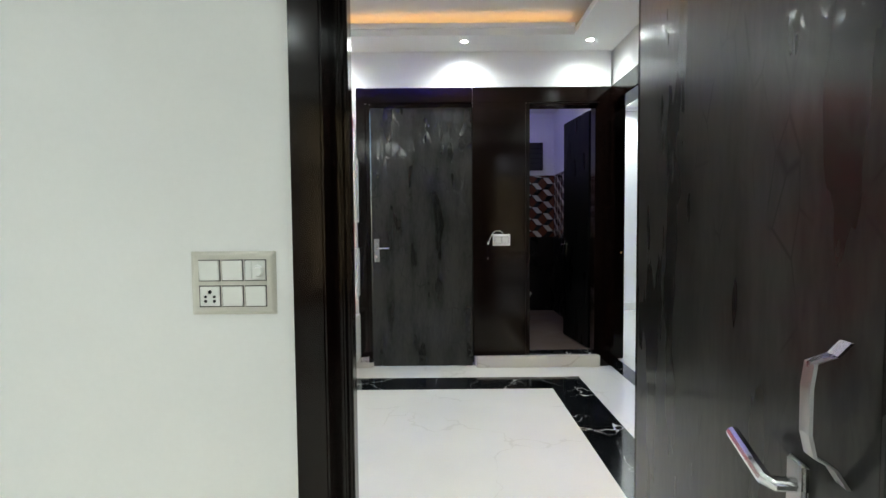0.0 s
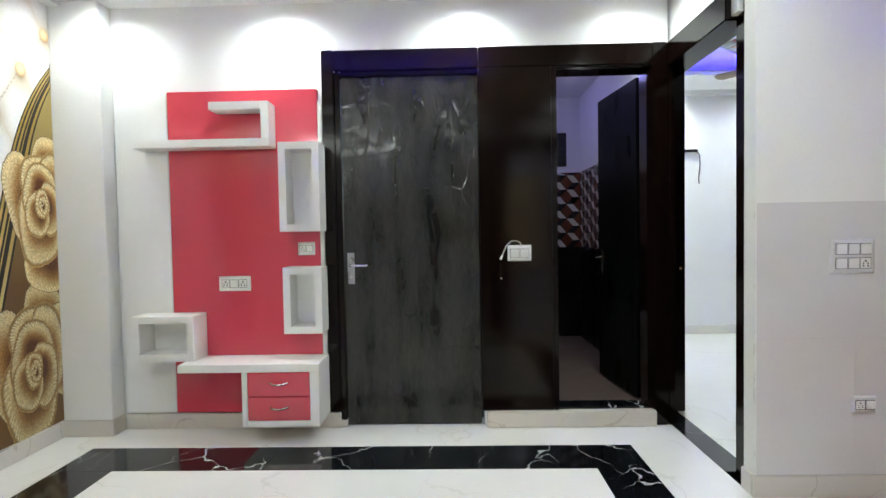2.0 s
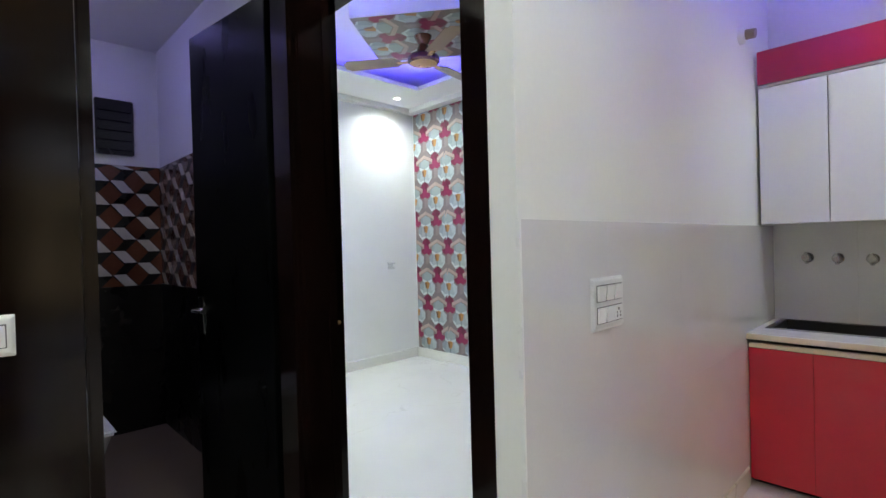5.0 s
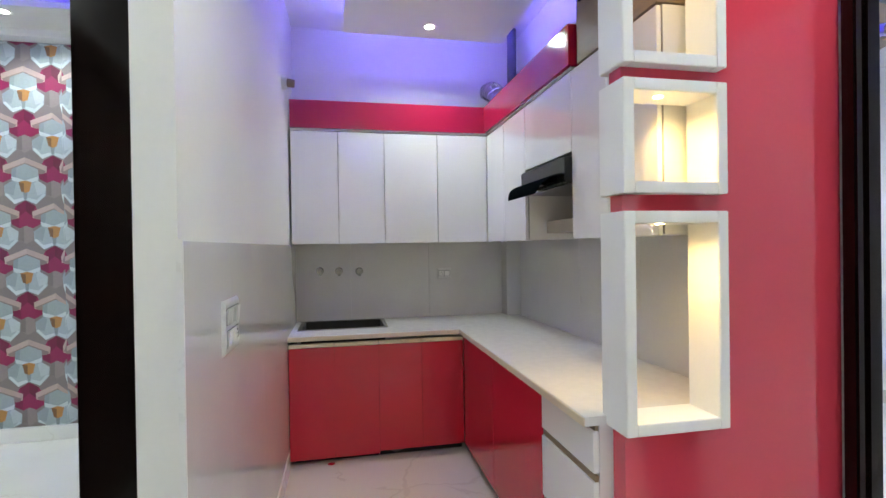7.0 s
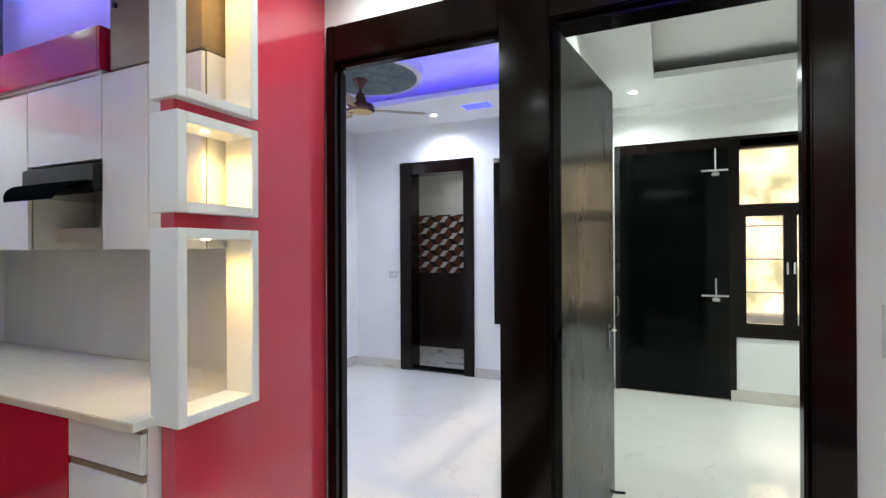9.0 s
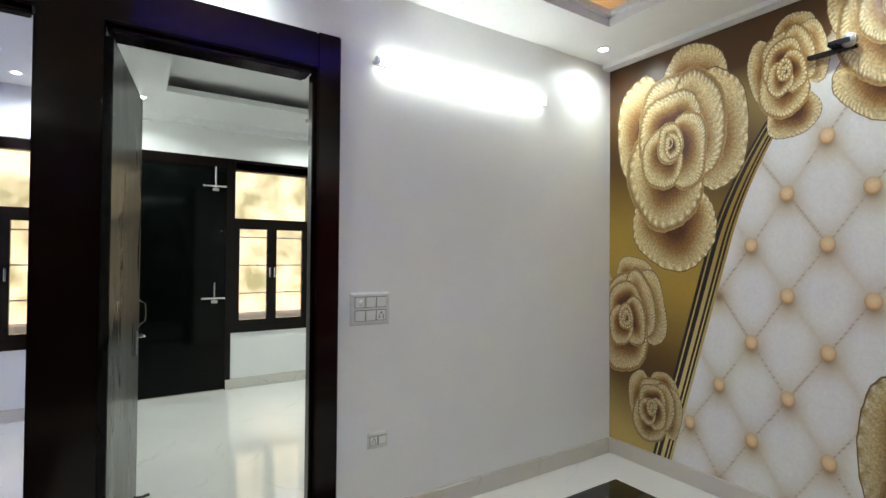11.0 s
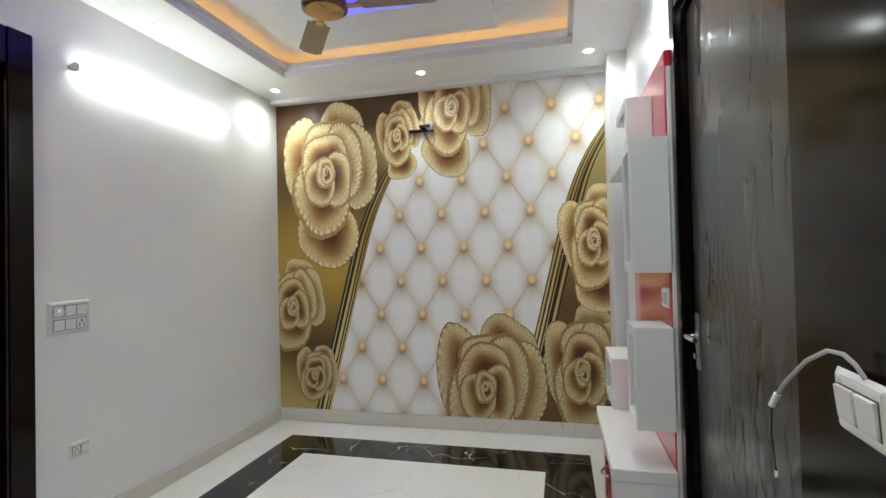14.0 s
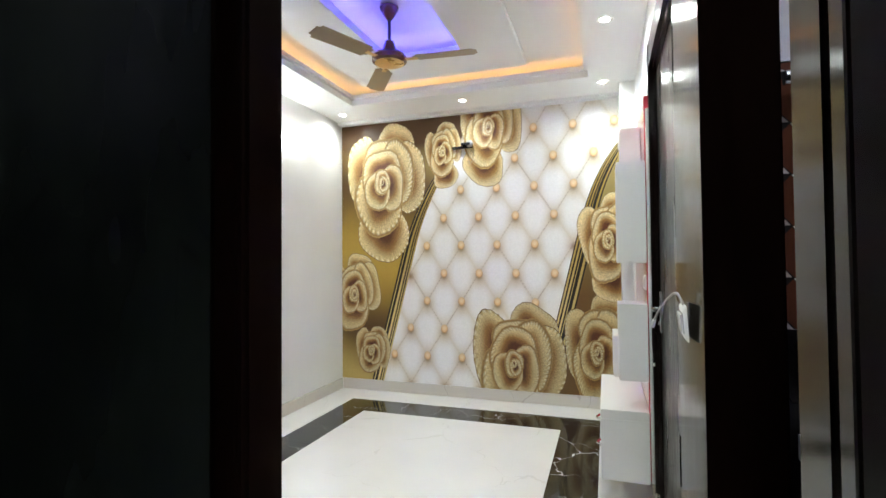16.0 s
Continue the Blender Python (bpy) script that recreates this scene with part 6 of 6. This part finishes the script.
part("hose", bm, STEEL, mt, "", True)
wl = thing("washroom_lamp", "small bluish washroom ceiling lamp, lit", "lamp", at=(0.6, 5.6, 2.75))
bm = bmesh.new()
lathe(bm, [(0.001, -0.02), (0.03, -0.018), (0.035, 0.0), (0.001, 0.0)], 20)
bm.transform(pose(0.85, 5.9, 2.75))
part("lens", bm, glow("violet_lamp", (0.35, 0.32, 1.0), 75), wl)
copy_thing(first_light, pose(0.98, 5.0, 2.75))
wb_lamp = new("downlight_beam", bpy.data.lights.new("downlight_beam", "SPOT"))
wb_lamp.data.energy, wb_lamp.data.spot_size, wb_lamp.data.spot_blend, wb_lamp.data.shadow_soft_size = 11, radians(150), 1.0, 0.04
wb_lamp.data.color = (0.85, 0.9, 1.0)
wb_lamp.matrix_basis = pose(0.98, 5.0, 2.73)

# ---- bedroom ----
ceiling_fan(2.93, 5.35, 2.665, 2.868, 8, 0.60, "bronze and gold ceiling fan with beige blades", BRONZE, GOLDM, BLADE)
dp = thing("ceiling_panel", "ceiling panel covered with hexagon wallpaper", "ceiling panel", at=(2.93, 5.4, 2.87))
bm = bmesh.new()
box(bm, -0.4, 0.4, -0.4, 0.4, 0.002, 0.248)
bm.transform(pose(2.93, 5.40, 2.87, 0, 0, 38))
part("board", bm, CEIL, dp)
rot = pose(2.93, 5.40, 2.87, 0, 0, 38)
v, f, c = wallpaper("cover", lambda u, w, lift: tuple(rot @ Vector((u - 0.4, 0.4 - w, -lift))), (0.0, 0.8, 0.0, 0.8), "")
cover = sheet("cover", v, f, c, PRINT, dp)
cover.matrix_parent_inverse = Matrix.Translation(-dp.location)
struct("trim_bedroom_blue", boxes((2.03, 2.04, 4.35, 6.4, 2.965, 2.975), (3.91, 3.92, 4.35, 6.4, 2.965, 2.975), (2.15, 3.8, 4.23, 4.24, 2.965, 2.975), (2.15, 3.8, 6.51, 6.52, 2.965, 2.975)), BLUE, "blue light strip in the bedroom ceiling recess", "light strip")
ac = thing("bedroom_bracket", "black bracket with hanging wire on the bedroom wall", "bracket", at=(3.0, 7.09, 2.2))
bm = boxes((2.80, 3.0, 7.06, 7.099, 2.20, 2.23), bevel=0.003)
part("arm", bm, DARKP, ac)
bm = bmesh.new()
tube_along(bm, [(2.98, 7.08, 2.22), (3.03, 7.08, 2.17), (3.04, 7.085, 2.04), (3.025, 7.09, 1.9), (3.03, 7.092, 1.82)], 0.006, 6)
part("wire", bm, DARKP, ac, "", True)

# ---- south room ----
ceiling_fan(2.40, 0.0, 2.52, 2.795, 100, 0.55, "bronze ceiling fan with beige blades under a flowered disc", BRONZE, GOLDM, BLADE)
disc = thing("ceiling_disc", "round teal flowered ceiling disc with a white rim", "ceiling disc", at=(2.35, 0, 2.8))
bm = bmesh.new()
lathe(bm, [(0.01, 0.0), (0.42, 0.0), (0.42, 0.05), (0.01, 0.05)], 48)
bm.transform(pose(2.35, 0.0, 2.785))
part("face", bm, mk("teal_flower_print", (0.20, 0.24, 0.24), 0.5, scale=9, fine=25, second=(0.008, 0.045, 0.06)), disc)
bm = bmesh.new()
lathe(bm, [(0.421, -0.008), (0.47, -0.008), (0.475, 0.06), (0.421, 0.06)], 48)
bm.transform(pose(2.35, 0.0, 2.80))
part("rim", bm, CEIL, disc, "white rim", True)
part("stem", boxes((2.2, 2.5, -0.15, 0.15, 2.85, 3.05)), CEIL, disc)
struct("trim_room_blue", boxes((1.10, 1.11, -0.8, 0.8, 2.86, 2.87), (3.19, 3.20, -0.8, 0.8, 2.86, 2.87), (1.11, 3.19, -0.86, -0.85, 2.86, 2.87), (1.11, 3.19, 0.85, 0.86, 2.86, 2.87)), BLUE, "blue light strip in the room's ceiling recess", "light strip")
# a thin emissive sheet gives the square recess its blue light
struct("trim_blue_square", boxes((1.66, 1.94, -1.22, -1.06, 2.796, 2.799)), glow("blue_recess_glow", (0.05, 0.06, 1.0), 1.2), "small square ceiling recess, its blue light drawn as a glowing sheet", "light")
sh = thing("shower_head", "chrome overhead shower on the bathroom wall", "shower", at=(2.5, -2.88, 2.0))
bm = bmesh.new()
tube_along(bm, [(2.42, -2.88, 2.05), (2.42, -2.75, 2.07), (2.44, -2.68, 2.04)], 0.012, 10)
cyl(bm, (2.445, -2.67, 2.035), (2.46, -2.64, 1.99), 0.02, 0.06)
part("arm", bm, CHROME, sh, "", True)
for x in (2.36, 2.56):
    tp = thing("bath_tap", "chrome bathroom wall tap", "tap", "bathroom wall taps", at=(x, -2.88, 0.95))
    bm = bmesh.new()
    cyl(bm, (x, -2.885, 0.96), (x, -2.82, 0.96), 0.022)
    cyl(bm, (x, -2.83, 0.98), (x, -2.83, 0.90), 0.014)
    part("body", bm, CHROME, tp, "", True)

# ---- front room ----
wr = thing("wardrobe", "aubergine gloss wardrobe with a white middle band", "wardrobe", at=(-1.93, -1.65, 0))
part("body", boxes((-2.37, -1.49, -1.745, -1.56, 0.21, 2.56)), PURPLE, wr)
part("plinth", boxes((-2.35, -1.51, -1.745, -1.62, 0.0, 0.21)), LAMW, wr, "pale recessed plinth")
for x0, x1, hx in ((-2.37, -1.93, -1.975), (-1.93, -1.49, -1.885)):
    for z0, z1, m, hz in ((0.21, 1.105, PURPLE, None), (1.11, 1.295, GLOSSW, 1.2), (1.30, 2.56, PURPLE, 2.26)):
        dd = part("door", boxes((x0 + 0.0015, x1 - 0.0015, -1.56, -1.54, z0, z1), bevel=0.0015), m, wr)
        if hz:
            bm = bmesh.new()
            tube_along(bm, [(hx, -1.54, hz + 0.07), (hx, -1.51, hz + 0.055), (hx, -1.505, hz), (hx, -1.51, hz - 0.055), (hx, -1.54, hz - 0.07)], 0.006, 8)
            part("handle", bm, CHROME, dd, "curved chrome handle", True)
ceiling_fan(-1.35, -0.45, 2.5, 2.995, 20, 0.60, "bronze ceiling fan with gold trim", BRONZE, GOLDM, BLADE)

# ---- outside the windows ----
# the backdrop emits its own colour in place of daylight on a house front
OUT = glow("glowing_ochre_backdrop", (1.0, 0.72, 0.42), 0.95)
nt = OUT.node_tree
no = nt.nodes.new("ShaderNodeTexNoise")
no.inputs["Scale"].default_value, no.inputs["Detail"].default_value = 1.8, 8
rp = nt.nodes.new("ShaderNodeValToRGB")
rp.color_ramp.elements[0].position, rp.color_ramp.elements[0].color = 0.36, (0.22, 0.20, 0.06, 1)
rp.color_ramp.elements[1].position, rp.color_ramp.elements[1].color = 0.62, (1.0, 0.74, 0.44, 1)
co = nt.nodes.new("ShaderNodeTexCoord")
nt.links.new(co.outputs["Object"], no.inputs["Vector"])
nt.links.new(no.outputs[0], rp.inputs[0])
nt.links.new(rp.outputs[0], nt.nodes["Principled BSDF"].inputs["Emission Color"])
struct("backdrop_facade", boxes((-9, 8, -9.2, -9.0, 0, 4.6)), OUT, "ochre house front backdrop, glowing in place of sunlight", "building")
struct("ground", boxes((-30, 30, -40, -1.95, -0.3, -0.05)), mk("lane_concrete", (0.3, 0.29, 0.27), 0.9, var=0.2), "grey concrete lane outside", "ground")
